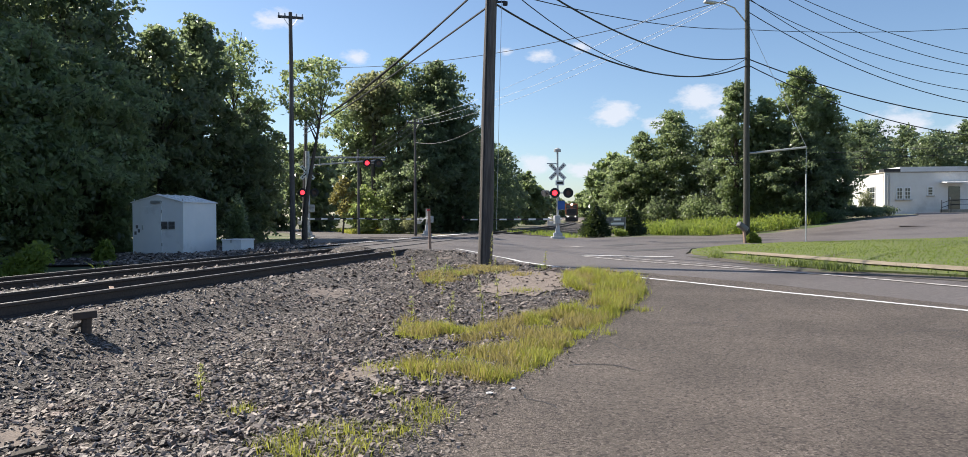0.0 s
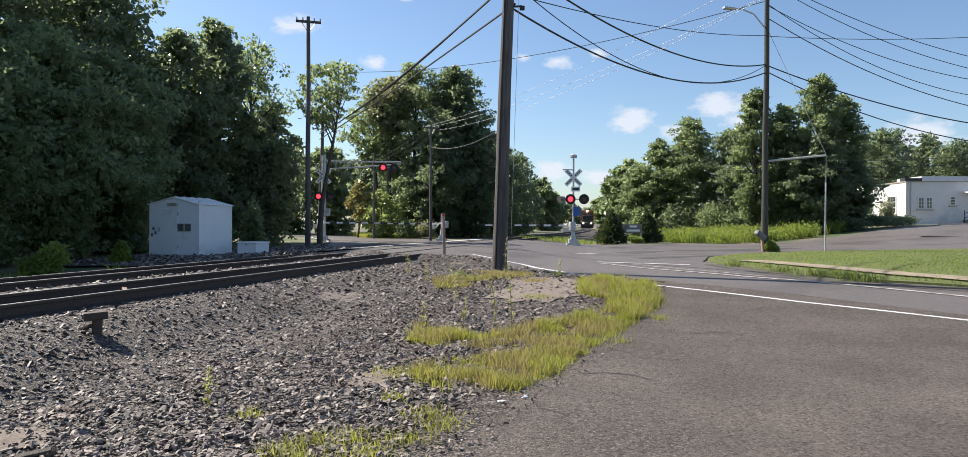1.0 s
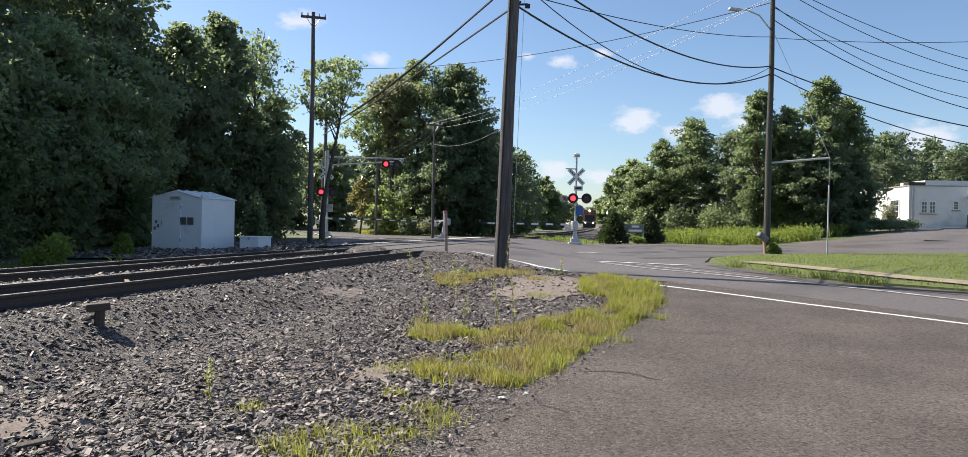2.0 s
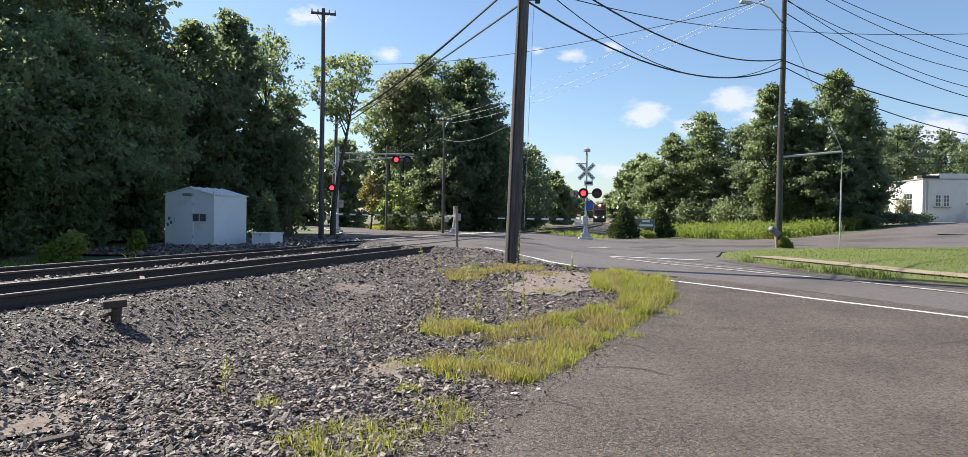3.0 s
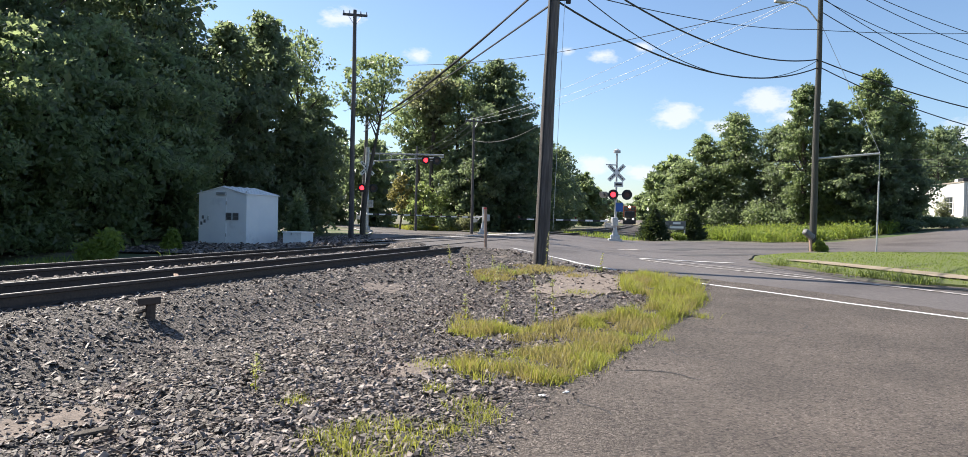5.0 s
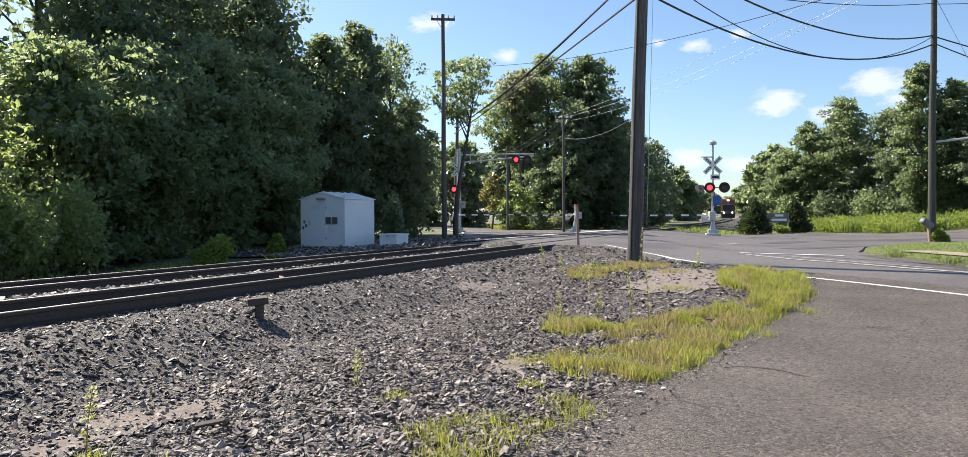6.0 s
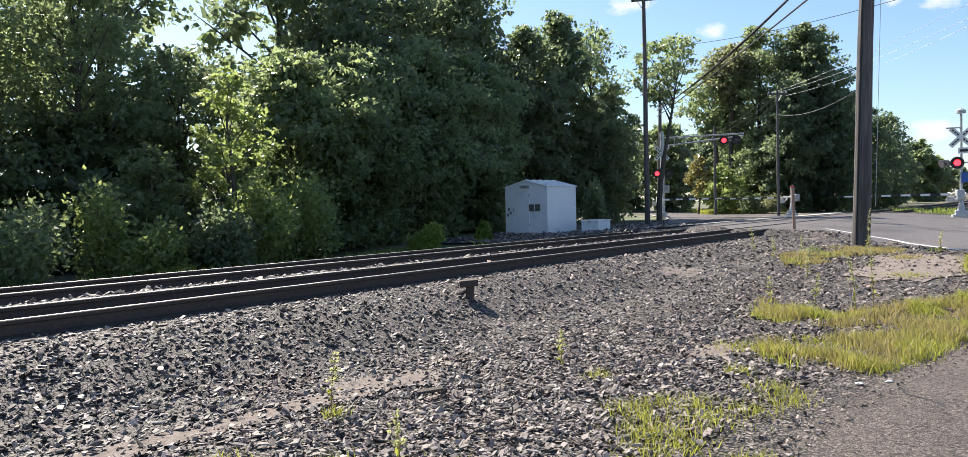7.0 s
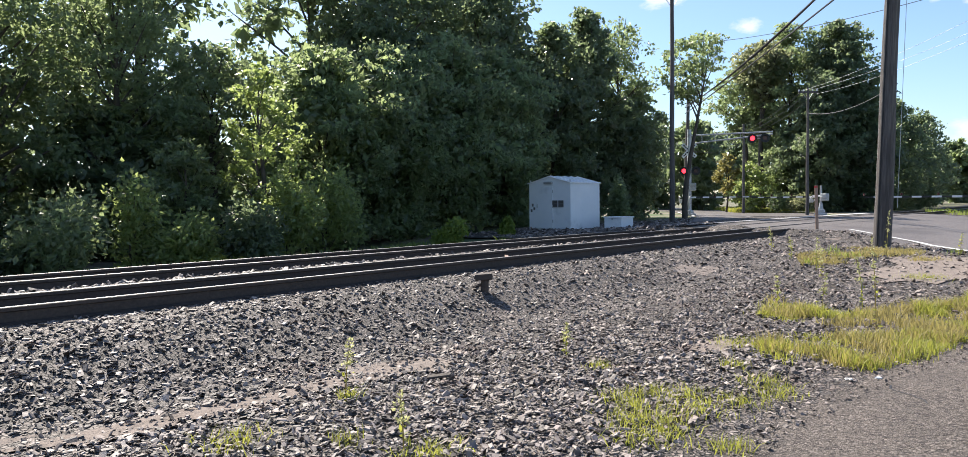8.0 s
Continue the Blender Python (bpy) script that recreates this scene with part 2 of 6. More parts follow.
M = dict(
    soil=surface("soil", (0.16, 0.13, 0.09), (0.24, 0.2, 0.14), 3.0, 0.95, bump=0.5, fine=(40, (0.1, 0.08, 0.06)), stain=(0.07, 0.1, 0.03), stain_scale=0.25, stain_at=0.45),
    asphalt=gravel_material("coarse_asphalt", 52, [(0.0, (0.038, 0.031, 0.026)), (1.0, (0.27, 0.225, 0.19)), (0.25, (0.138, 0.111, 0.093)), (0.8, (0.205, 0.168, 0.14))], (0.091, 0.073, 0.061), 0.022, (0.82, 1.12)),
    road=surface("road_asphalt", (0.115, 0.099, 0.092), (0.185, 0.162, 0.15), 14, 0.62, bump=0.7, bump_scale=45, fine=(60, (0.06, 0.05, 0.046)), stain=(0.085, 0.072, 0.066), stain_scale=0.3, stain_at=0.5),
    patch=surface("patched_asphalt", (0.06, 0.058, 0.058), (0.085, 0.08, 0.08), 4, 0.85, bump=0.5, bump_scale=60),
    gravel=gravel_material("gravel_bed", 28, [(0.0, (0.056, 0.047, 0.042)), (1.0, (0.32, 0.275, 0.246)), (0.45, (0.14, 0.118, 0.105)), (0.8, (0.195, 0.155, 0.131))], (0.024, 0.02, 0.018)),
    stone=surface("crushed_stone", (0.108, 0.088, 0.077), (0.285, 0.238, 0.21), 9, 0.62, bump=0.2, island=0.75, bump_scale=40, stain=(0.175, 0.128, 0.106), stain_scale=1.1, stain_at=0.53, spec=0.4),
    dirt=surface("sandy_dirt", (0.19, 0.152, 0.128), (0.28, 0.228, 0.195), 7, 0.95, bump=0.8, bump_scale=40, fine=(28, (0.1, 0.082, 0.072))),
    grime=surface("gutter_dirt", (0.05, 0.043, 0.037), (0.1, 0.086, 0.072), 5, 0.95, bump=0.7, bump_scale=30, fine=(30, (0.14, 0.12, 0.1)), stain=(0.05, 0.065, 0.025), stain_scale=1.2, stain_at=0.52),
    pale=surface("concrete", (0.31, 0.275, 0.22), (0.41, 0.365, 0.3), 3, 0.9, bump=0.3, bump_scale=50, stain=(0.26, 0.23, 0.19), stain_scale=1.5),
    walk=surface("worn_sidewalk", (0.22, 0.175, 0.12), (0.33, 0.27, 0.19), 2.5, 0.92, bump=0.4, bump_scale=40, stain=(0.16, 0.15, 0.08), stain_scale=0.9, stain_at=0.56),
    rail=surface("rail_steel", (0.05, 0.04, 0.036), (0.085, 0.065, 0.055), 8, 0.7, 0.3, bump=0.25, bump_scale=60, stretch=(0.3, 4, 4)),
    shine=surface("bright_rail_head", (0.4, 0.39, 0.38), (0.52, 0.51, 0.5), 4, 0.5, 0.9, bump=0.0),
    tie=surface("creosoted_tie", (0.06, 0.05, 0.042), (0.12, 0.1, 0.085), 6, 0.9, bump=0.6, bump_scale=30, stretch=(6, 1, 6)),
    pole=surface("pole_wood", (0.07, 0.062, 0.06), (0.15, 0.135, 0.128), 7, 0.85, bump=0.6, bump_scale=30, stretch=(4, 4, 0.25), stain=(0.045, 0.04, 0.04), stain_scale=0.8),
    pole_green=surface("pole_wood_green", (0.042, 0.042, 0.036), (0.085, 0.084, 0.072), 7, 0.9, bump=0.5, bump_scale=30, stretch=(4, 4, 0.25)),
    post=surface("post_wood", (0.3, 0.2, 0.15), (0.42, 0.3, 0.23), 9, 0.9, bump=0.4, bump_scale=30, stretch=(4, 4, 0.3)),
    white=surface("white_enamel", (0.74, 0.77, 0.8), (0.8, 0.82, 0.84), 1.5, 0.5, bump=0.05, stain=(0.64, 0.66, 0.68), stain_scale=1.2, stain_at=0.6),
    roof=surface("bright_metal_roof", (0.8, 0.81, 0.82), (0.88, 0.88, 0.88), 2, 0.5, 0.1, bump=0.03),
    steel=surface("galvanised_steel", (0.42, 0.43, 0.44), (0.55, 0.56, 0.57), 10, 0.5, 0.6, bump=0.1),
    gunmetal=surface("weathered_grey_metal", (0.13, 0.132, 0.135), (0.2, 0.2, 0.205), 8, 0.6, 0.2, bump=0.1, stain=(0.09, 0.085, 0.08), stain_scale=4),
    silver=surface("aluminium_paint", (0.4, 0.41, 0.42), (0.52, 0.53, 0.54), 8, 0.5, 0.3, bump=0.1, stain=(0.3, 0.29, 0.28), stain_scale=3),
    turf=surface("mown_turf", (0.07, 0.098, 0.022), (0.125, 0.148, 0.04), 4, 0.95, bump=0.9, bump_scale=40, fine=(22, (0.16, 0.17, 0.055)), stain=(0.15, 0.125, 0.075), stain_scale=0.6, stain_at=0.58),
    black=surface("black_paint", (0.018, 0.018, 0.02), (0.03, 0.03, 0.032), 8, 0.6, bump=0.1),
    wire=surface("cable_sheath", (0.02, 0.02, 0.022), (0.035, 0.035, 0.04), 8, 0.6, bump=0),
    paint=surface("road_paint", (0.62, 0.61, 0.6), (0.74, 0.73, 0.72), 6, 0.8, bump=0.3, bump_scale=60, stain=(0.34, 0.32, 0.31), stain_scale=7, stain_at=0.55),
    paint_worn=surface("worn_road_paint", (0.38, 0.35, 0.33), (0.54, 0.51, 0.49), 5, 0.85, bump=0.3, bump_scale=60, stain=(0.2, 0.175, 0.16), stain_scale=4, stain_at=0.48),
    sign_white=surface("reflective_white", (0.78, 0.78, 0.78), (0.84, 0.84, 0.83), 3, 0.5, bump=0),
    sign_blue=surface("sign_blue", (0.03, 0.1, 0.36), (0.04, 0.13, 0.42), 3, 0.5, bump=0),
    sign_red=surface("sign_red", (0.5, 0.04, 0.04), (0.6, 0.06, 0.05), 3, 0.5, bump=0),
    lens_dark=surface("unlit_lens", (0.05, 0.012, 0.012), (0.08, 0.02, 0.02), 3, 0.25, bump=0),
    lens_red=glow("lit_red_lens", (1.0, 0.02, 0.03), 3.0),
    lamp_white=glow("lit_headlight", (1.0, 0.9, 0.72), 12.0),
    stucco=surface("white_stucco", (0.74, 0.71, 0.68), (0.8, 0.78, 0.75), 1.2, 0.9, bump=0.2, bump_scale=25, stain=(0.64, 0.61, 0.58), stain_scale=0.5),
    glass=surface("dark_window_glass", (0.02, 0.025, 0.03), (0.04, 0.045, 0.05), 2, 0.08, bump=0, spec=0.8),
    bark=surface("bark", (0.06, 0.05, 0.04), (0.12, 0.1, 0.08), 5, 0.95, bump=0.8, bump_scale=14, stretch=(3, 3, 0.5)),
    orange=surface("orange_loco_paint", (0.24, 0.06, 0.025), (0.32, 0.085, 0.035), 2, 0.5, bump=0.05, stain=(0.1, 0.04, 0.03)),
    leaf_a=leaf_material("leaf_deep", (0.058, 0.076, 0.043), (0.114, 0.14, 0.082), (0.32, 0.4, 0.2)),
    leaf_b=leaf_material("leaf_mid", (0.07, 0.092, 0.048), (0.135, 0.165, 0.085), (0.4, 0.49, 0.22)),
    # Yellow-green leaf, lightened to carry sun on the trackside tree and shrubs.
    leaf_c=leaf_material("leaf_yellow_green", (0.1, 0.125, 0.045), (0.185, 0.22, 0.085), (0.5, 0.6, 0.2)),
    leaf_m=leaf_material("leaf_woodland", (0.052, 0.07, 0.038), (0.115, 0.143, 0.074), (0.46, 0.56, 0.25)),
    leaf_pale=leaf_material("leaf_pale_olive", (0.095, 0.11, 0.06), (0.19, 0.19, 0.11), (0.42, 0.44, 0.22)),
    leaf_d=leaf_material("leaf_conifer", (0.02, 0.034, 0.016), (0.045, 0.065, 0.026), (0.072, 0.102, 0.029)),
    leaf_rust=leaf_material("leaf_turning", (0.12, 0.115, 0.045), (0.21, 0.185, 0.07), (0.42, 0.38, 0.13)),
    grass=leaf_material("grass_blade", (0.14, 0.165, 0.03), (0.32, 0.325, 0.08), (0.46, 0.47, 0.08), 0.55),
    grass_dry=leaf_material("grass_dry", (0.22, 0.19, 0.07), (0.4, 0.34, 0.14), (0.4, 0.34, 0.12), 0.6),
    seed=leaf_material("pale_seed_head", (0.3, 0.31, 0.13), (0.46, 0.46, 0.22), (0.6, 0.6, 0.28), 0.7),
    weed_leaf=leaf_material("roadside_weed", (0.07, 0.1, 0.025), (0.16, 0.19, 0.05), (0.26, 0.32, 0.07), 0.6),
    grass_lawn=leaf_material("grass_lawn", (0.11, 0.165, 0.028), (0.22, 0.275, 0.055), (0.34, 0.42, 0.07), 0.6),
)


# ---- mesh helpers ----
def part(name, bm, material, parent=None, label=""):
    me = bpy.data.meshes.new(name)
    bm.to_mesh(me)
    bm.free()
    me.materials.append(M[material])
    ob = new(name, me)
    ob.parent = parent
    if label:
        tagged(ob, label)
    return ob


def arrays(name, verts, faces, material, parent=None, label=""):
    """A mesh from numpy vertices and equal-sided faces."""
    me = bpy.data.meshes.new(name)
    verts, faces = np.asarray(verts, np.float32), np.asarray(faces, np.int32)
    k = faces.shape[1]
    me.vertices.add(len(verts))
    me.vertices.foreach_set("co", verts.ravel())
    me.loops.add(faces.size)
    me.loops.foreach_set("vertex_index", faces.ravel())
    me.polygons.add(len(faces))
    me.polygons.foreach_set("loop_start", np.arange(0, faces.size, k, dtype=np.int32))
    me.update(calc_edges=True)
    me.polygons.foreach_set("use_smooth", np.full(len(faces), name in ("trunk", "stem"), dtype=bool))
    me.materials.append(M[material])
    ob = new(name, me)
    ob.parent = parent
    if label:
        tagged(ob, label)
    return ob


def thing(name, x, y, z, turn, label, category, group="", kind=""):
    ob = new(name)
    ob.empty_display_size = 0.2
    ob.matrix_world = pose(x, y, z, 0, 0, turn)
    return tagged(ob, label, category, group, kind)


def add_box(bm, size, at=(0, 0, 0), rot=(0, 0, 0), bevel=0.0):
    b = bmesh.new()
    bmesh.ops.create_cube(b, size=1.0, matrix=Matrix.Diagonal((*size, 1)))
    if bevel:
        bmesh.ops.bevel(b, geom=list(b.edges), offset=bevel, segments=2, profile=0.5, affect="EDGES")
    bmesh.ops.transform(b, matrix=pose(*at, *rot), verts=list(b.verts))
    me = bpy.data.meshes.new("tmp")
    b.to_mesh(me)
    b.free()
    bm.from_mesh(me)
    bpy.data.meshes.remove(me)
    return bm


def box(size, at=(0, 0, 0), rot=(0, 0, 0), bevel=0.0):
    return add_box(bmesh.new(), size, at, rot, bevel)


def add_cyl(bm, r1, r2, h, at=(0, 0, 0), rot=(0, 0, 0), seg=16):
    """A cone or cylinder that stands with its base at the given place."""
    bmesh.ops.create_cone(bm, cap_ends=True, segments=seg, radius1=r1, radius2=r2, depth=h, matrix=pose(*at, *rot) @ Matrix.Translation((0, 0, h / 2)))
    return bm


def cyl(r1, r2, h, at=(0, 0, 0), rot=(0, 0, 0), seg=16):
    return add_cyl(bmesh.new(), r1, r2, h, at, rot, seg)


def tube_arrays(points, radii, sides=6):
    """Vertices and quads of a tube along points."""
    pts = [Vector(p) for p in points]
    vs, fs = [], []
    for i, p in enumerate(pts):
        d = (pts[min(i + 1, len(pts) - 1)] - pts[max(i - 1, 0)]).normalized()
        a = d.orthogonal().normalized()
        if abs(d.z) < 0.95:
            a = d.cross(Vector((0, 0, 1))).normalized()
        b = d.cross(a)
        r = radii[i] if hasattr(radii, "__len__") else radii
        for k in range(sides):
            w = 2 * math.pi * k / sides
            vs.append(p + (a * math.cos(w) + b * math.sin(w)) * r)
    for i in range(len(pts) - 1):
        for k in range(sides):
            k2 = (k + 1) % sides
            fs.append((i * sides + k, i * sides + k2, (i + 1) * sides + k2, (i + 1) * sides + k))
    return vs, fs


def tube(points, radii, sides=6):
    bm = bmesh.new()
    vs, fs = tube_arrays(points, radii, sides)
    bv = [bm.verts.new(v) for v in vs]
    for f in fs:
        bm.faces.new([bv[i] for i in f])
    for end in (bv[:sides][::-1], bv[-sides:]):
        bm.faces.new(end)
    bm.normal_update()
    return bm


def smooth_step(a, b, v):
    t = np.clip((np.asarray(v, float) - a) / (b - a), 0, 1)
    return t * t * (3 - 2 * t)


# ---- lie of the land ----
HEAD = radians(13.6)                           # the track's heading, right of +y
TS, TC = math.sin(HEAD), math.cos(HEAD)
RAIL_TOP, CENTRE = 0.285, 9.08                  # rail head level; track centre, left of the origin
BEND = 1.0 / 2700.0                            # the track bends left past the crossing
CROSS_A, CROSS_B = 21.6, 44.5                  # the crossing's stretch along the track


def along(x, y):
    """Place along the track and leftward distance from its centre line."""
    x, y = np.asarray(x, float), np.asarray(y, float)
    s = TS * x + TC * y
    q = -TC * x + TS * y
    return s, q - CENTRE - BEND * np.clip(s - 45, 0, None) ** 2


def track_xy(s, q):
    """World place of a point s along the track and q left of its centre."""
    w = q + CENTRE + BEND * max(s - 45, 0) ** 2
    return TS * s - TC * w, TC * s + TS * w


def land(x, y):
    x, y = np.asarray(x, float), np.asarray(y, float)
    s, q = along(x, y)
    z = -0.38 + 0.38 * smooth_step(8, 20, y + 0.25 * x) + 1.45 * smooth_step(15, 38, x - 0.0 * y) * smooth_step(24, 50, y)
    z = z + 0.05 * np.sin(x * 0.31 + 1.0) * np.sin(y * 0.23) * smooth_step(3, 14, np.hypot(x, y))
    far = smooth_step(2.6, 6.0, q)
    z = z - 0.25 * far * (1 - smooth_step(14, 26, s)) + 0.05 * far
    inside = smooth_step(CROSS_A - 0.6, CROSS_A, s) * (1 - smooth_step(CROSS_B, CROSS_B + 0.6, s))
    hump = (1 - smooth_step(1.4, 6.5, np.abs(q)))
    bed = (1 - smooth_step(2.1, np.where(q < 0, 4.0, 3.6), np.abs(q)))
    road = z + (RAIL_TOP - 0.022 - z) * hump
    line = z + (RAIL_TOP - 0.19 - z) * bed
    return line + (road - line) * inside


def inside_poly(poly, x, y):
    x, y = np.asarray(x, float), np.asarray(y, float)
    hit = np.zeros(x.shape, bool)
    for (x1, y1), (x2, y2) in zip(poly, poly[1:] + poly[:1]):
        c = (y1 > y) != (y2 > y)
        with np.errstate(divide="ignore", invalid="ignore"):
            hit ^= c & (x < (x2 - x1) * (y - y1) / (y2 - y1 + 1e-12) + x1)
    return hit


def frayed(poly, step=0.35, amount=0.05, seed=1):
    """The outline cut finer and worn uneven."""
    rnd = random.Random(seed)
    out = []
    for (x1, y1), (x2, y2) in zip(poly, poly[1:] + poly[:1]):
        n = max(1, min(60, int(math.hypot(x2 - x1, y2 - y1) / step)))
        for i in range(n):
            k = i / n
            out.append((x1 + (x2 - x1) * k + rnd.uniform(-amount, amount), y1 + (y2 - y1) * k + rnd.uniform(-amount, amount)))
    return out


def sheet(name, poly, material, lift, step, thick=0.0, near=None):
    """A sheet over the land within an outline; near: (step, reach) for a finer part round the origin."""
    bm = bmesh.new()
    face = bm.faces.new([bm.verts.new((x, y, 0)) for x, y in poly])
    if face.normal.z < 0:
        bmesh.ops.reverse_faces(bm, faces=[face])
    xs, ys = [p[0] for p in poly], [p[1] for p in poly]

    def lines(lo, hi):
        out, v = [], lo
        while v < hi:
            fine = near and abs(v) < near[1]
            v += near[0] if fine else step * (1 + max(0, abs(v) - 40) * 0.03)
            out.append(v)
        return out
    for v in lines(min(xs), max(xs)):
        bmesh.ops.bisect_plane(bm, geom=bm.verts[:] + bm.edges[:] + bm.faces[:], plane_co=(v, 0, 0), plane_no=(1, 0, 0))
    for v in lines(min(ys), max(ys)):
        bmesh.ops.bisect_plane(bm, geom=bm.verts[:] + bm.edges[:] + bm.faces[:], plane_co=(0, v, 0), plane_no=(0, 1, 0))
    co = np.array([v.co[:] for v in bm.verts])
    z = land(co[:, 0], co[:, 1]) + lift
    for v, h in zip(bm.verts, z):
        v.co.z = h
    if thick:
        edges = [e for e in bm.edges if len(e.link_faces) == 1]
        made = bmesh.ops.extrude_edge_only(bm, edges=edges)
        for v in [g for g in made["geom"] if isinstance(g, bmesh.types.BMVert)]:
            v.co.z -= thick
    bm.normal_update()
    return part(name, bm, material)


# ground to the horizon: graded grid
def ground_axis(lo, hi):
    out, v = [], 0.0
    while v < hi:
        out.append(v)
        v += 0.45 if v < 26 else (1.5 if v < 70 else v * 0.12)
    neg, v = [], -0.45
    while v > lo:
        neg.append(v)
        v -= 0.45 if v > -20 else (1.5 if v > -60 else -v * 0.12)
    return np.array(neg[::-1] + out)


gx, gy = ground_axis(-900, 900), ground_axis(-300, 1500)
GX, GY = np.meshgrid(gx, gy)
GZ = land(GX, GY) - 0.05
idx = np.arange(GX.size).reshape(GX.shape)
quads = np.stack([idx[:-1, :-1], idx[:-1, 1:], idx[1:, 1:], idx[1:, :-1]], -1).reshape(-1, 4)
ground = arrays("ground", np.stack([GX.ravel(), GY.ravel(), GZ.ravel()], 1), quads, "soil")
tagged(ground, "bare brown soil with weeds under everything", "ground", kind="structure")

# paved areas
ASPHALT = [(-1.2, -6), (-0.75, 2.4), (-0.31, 4.7), (-0.03, 5.58), (0.45, 6.9), (1.0, 7.9), (2.1, 10.8), (3.1, 13.2), (3.9, 14.9), (4.3, 16.6), (9.0, 10.4), (26, -8), (26, -14), (-1.2, -14)]
ROAD = [(4.3, 16.6), (2.9, 17.9), (2.35, 18.0), (0.9, 21.4), (-0.4, 24.0), (-1.75, 23.0), (-2.7, 23.0), (-4.4, 26.0), (-5.0, 28.2), (-8.0, 37), (-9.6, 46), (-14, 60), (-30, 90), (-60, 130),
        (-50, 132), (-18, 84), (-9, 66), (-4.2, 57), (-2.2, 51), (1.4, 45.2), (4.4, 42.4), (9, 44.6), (22, 48), (40, 56), (70, 68), (80, 60), (50, 43),
        (23.2, 33.5), (12.2, 32.6), (9.2, 28.6), (7.6, 24.2), (9.3, 19.6), (11.25, 16.0), (16, 10.4), (30, -6), (26, -8), (9.0, 10.4)]
road = tagged(sheet("road", frayed(ROAD, 0.8, 0.04, 4), "road", 0.0, 0.7, 0.12), "worn grey asphalt road over the crossing", "road", kind="structure")
lot = tagged(sheet("pavement", frayed(ASPHALT, 0.22, 0.05, 3), "asphalt", 0.004, 0.8, 0.1), "coarse brown-grey asphalt of the roadside lot", "pavement", kind="structure")
ISLAND = [(7.6, 23.4), (7.75, 20.8), (8.05, 18.4), (8.35, 16.7), (9.15, 15.8), (10.4, 14.8), (14.1, 10.4), (27.4, -7.0), (70, 20), (70, 56), (50, 42.8), (23.2, 33.3), (15.5, 34.2), (11.6, 31.4), (8.6, 26.6)]
lawn = tagged(sheet("grass_verge", frayed(ISLAND, 0.6, 0.05, 5), "turf", 0.05, 1.2, 0.2), "grassy verge between the two roads", "verge", kind="structure")
GRAVEL = [(-0.9, -8), (-0.5, 2.4), (-0.1, 4.7), (0.2, 5.58), (0.7, 6.9), (1.25, 7.9), (2.35, 10.8), (3.35, 13.2), (4.4, 15.9), (3.0, 18.1), (2.5, 18.2), (1.1, 21.5), (-0.3, 24.0), (-1.75, 22.9),
          (-2.6, 23.0), (-13.9, -24), (-9.0, -26)]
gravel = tagged(sheet("gravel_yard", frayed(GRAVEL, 0.5, 0.05, 6), "gravel", -0.006, 0.5, 0.0), "dark crushed-stone yard beside the track", "gravel", kind="structure")


# ---- track ----
def track_run(s0, s1, step):
    n = max(2, int((s1 - s0) / step) + 1)
    return [s0 + (s1 - s0) * i / (n - 1) for i in range(n)]


def rail_mesh(s0, s1, q, step, top=RAIL_TOP):
    """A rail with foot, web and head along the track."""
    prof = [(-0.07, -0.172), (-0.07, -0.158), (-0.012, -0.14), (-0.009, -0.05), (-0.036, -0.038), (-0.036, -0.006), (-0.028, 0.0),
            (0.028, 0.0), (0.036, -0.006), (0.036, -0.038), (0.009, -0.05), (0.012, -0.14), (0.07, -0.158), (0.07, -0.172)]
    vs, fs = [], []
    run = track_run(s0, s1, step)
    k = len(prof)
    for s in run:
        for a, b in prof:
            x, y = track_xy(s, q + a)
            vs.append((x, y, top + b))
    for i in range(len(run) - 1):
        for j in range(k):
            j2 = (j + 1) % k
            fs.append((i * k + j, i * k + j2, (i + 1) * k + j2, (i + 1) * k + j))
    return vs, fs


def head_mesh(s0, s1, q, step, half, top=RAIL_TOP):
    run = track_run(s0, s1, step)
    vs = []
    for s in run:
        for a in (-half, half):
            vs.append((*track_xy(s, q + a), top + 0.0015))
    fs = [(2 * i, 2 * i + 1, 2 * i + 3, 2 * i + 2) for i in range(len(run) - 1)]
    return vs, fs


def ballast_bed(s0, s1, step):
    cuts = [-4.3] + [-4.1 + 0.15 * k for k in range(16)] + [-1.6, -1.2, -0.8, -0.6, -0.5, -0.3, 0, 0.3, 0.5, 0.6, 0.8, 1.2, 1.6, 2.0, 2.3, 2.7, 3.2, 3.7, 4.6]
    run = track_run(s0, s1, step)
    xy = np.array([[track_xy(s, q) for q in cuts] for s in run])
    z = land(xy[..., 0], xy[..., 1]) + 0.012
    z += np.array([0.085 * max(0.0, 1 - (abs(q) / 0.62) ** 6) for q in cuts])
    z[:, 0] -= 0.08
    z[:, -1] -= 0.08
    vs = np.concatenate([xy, z[..., None]], -1).reshape(-1, 3)
    i = np.arange(len(run) * len(cuts)).reshape(len(run), -1)
    return vs, np.stack([i[:-1, :-1], i[1:, :-1], i[1:, 1:], i[:-1, 1:]], -1).reshape(-1, 4)


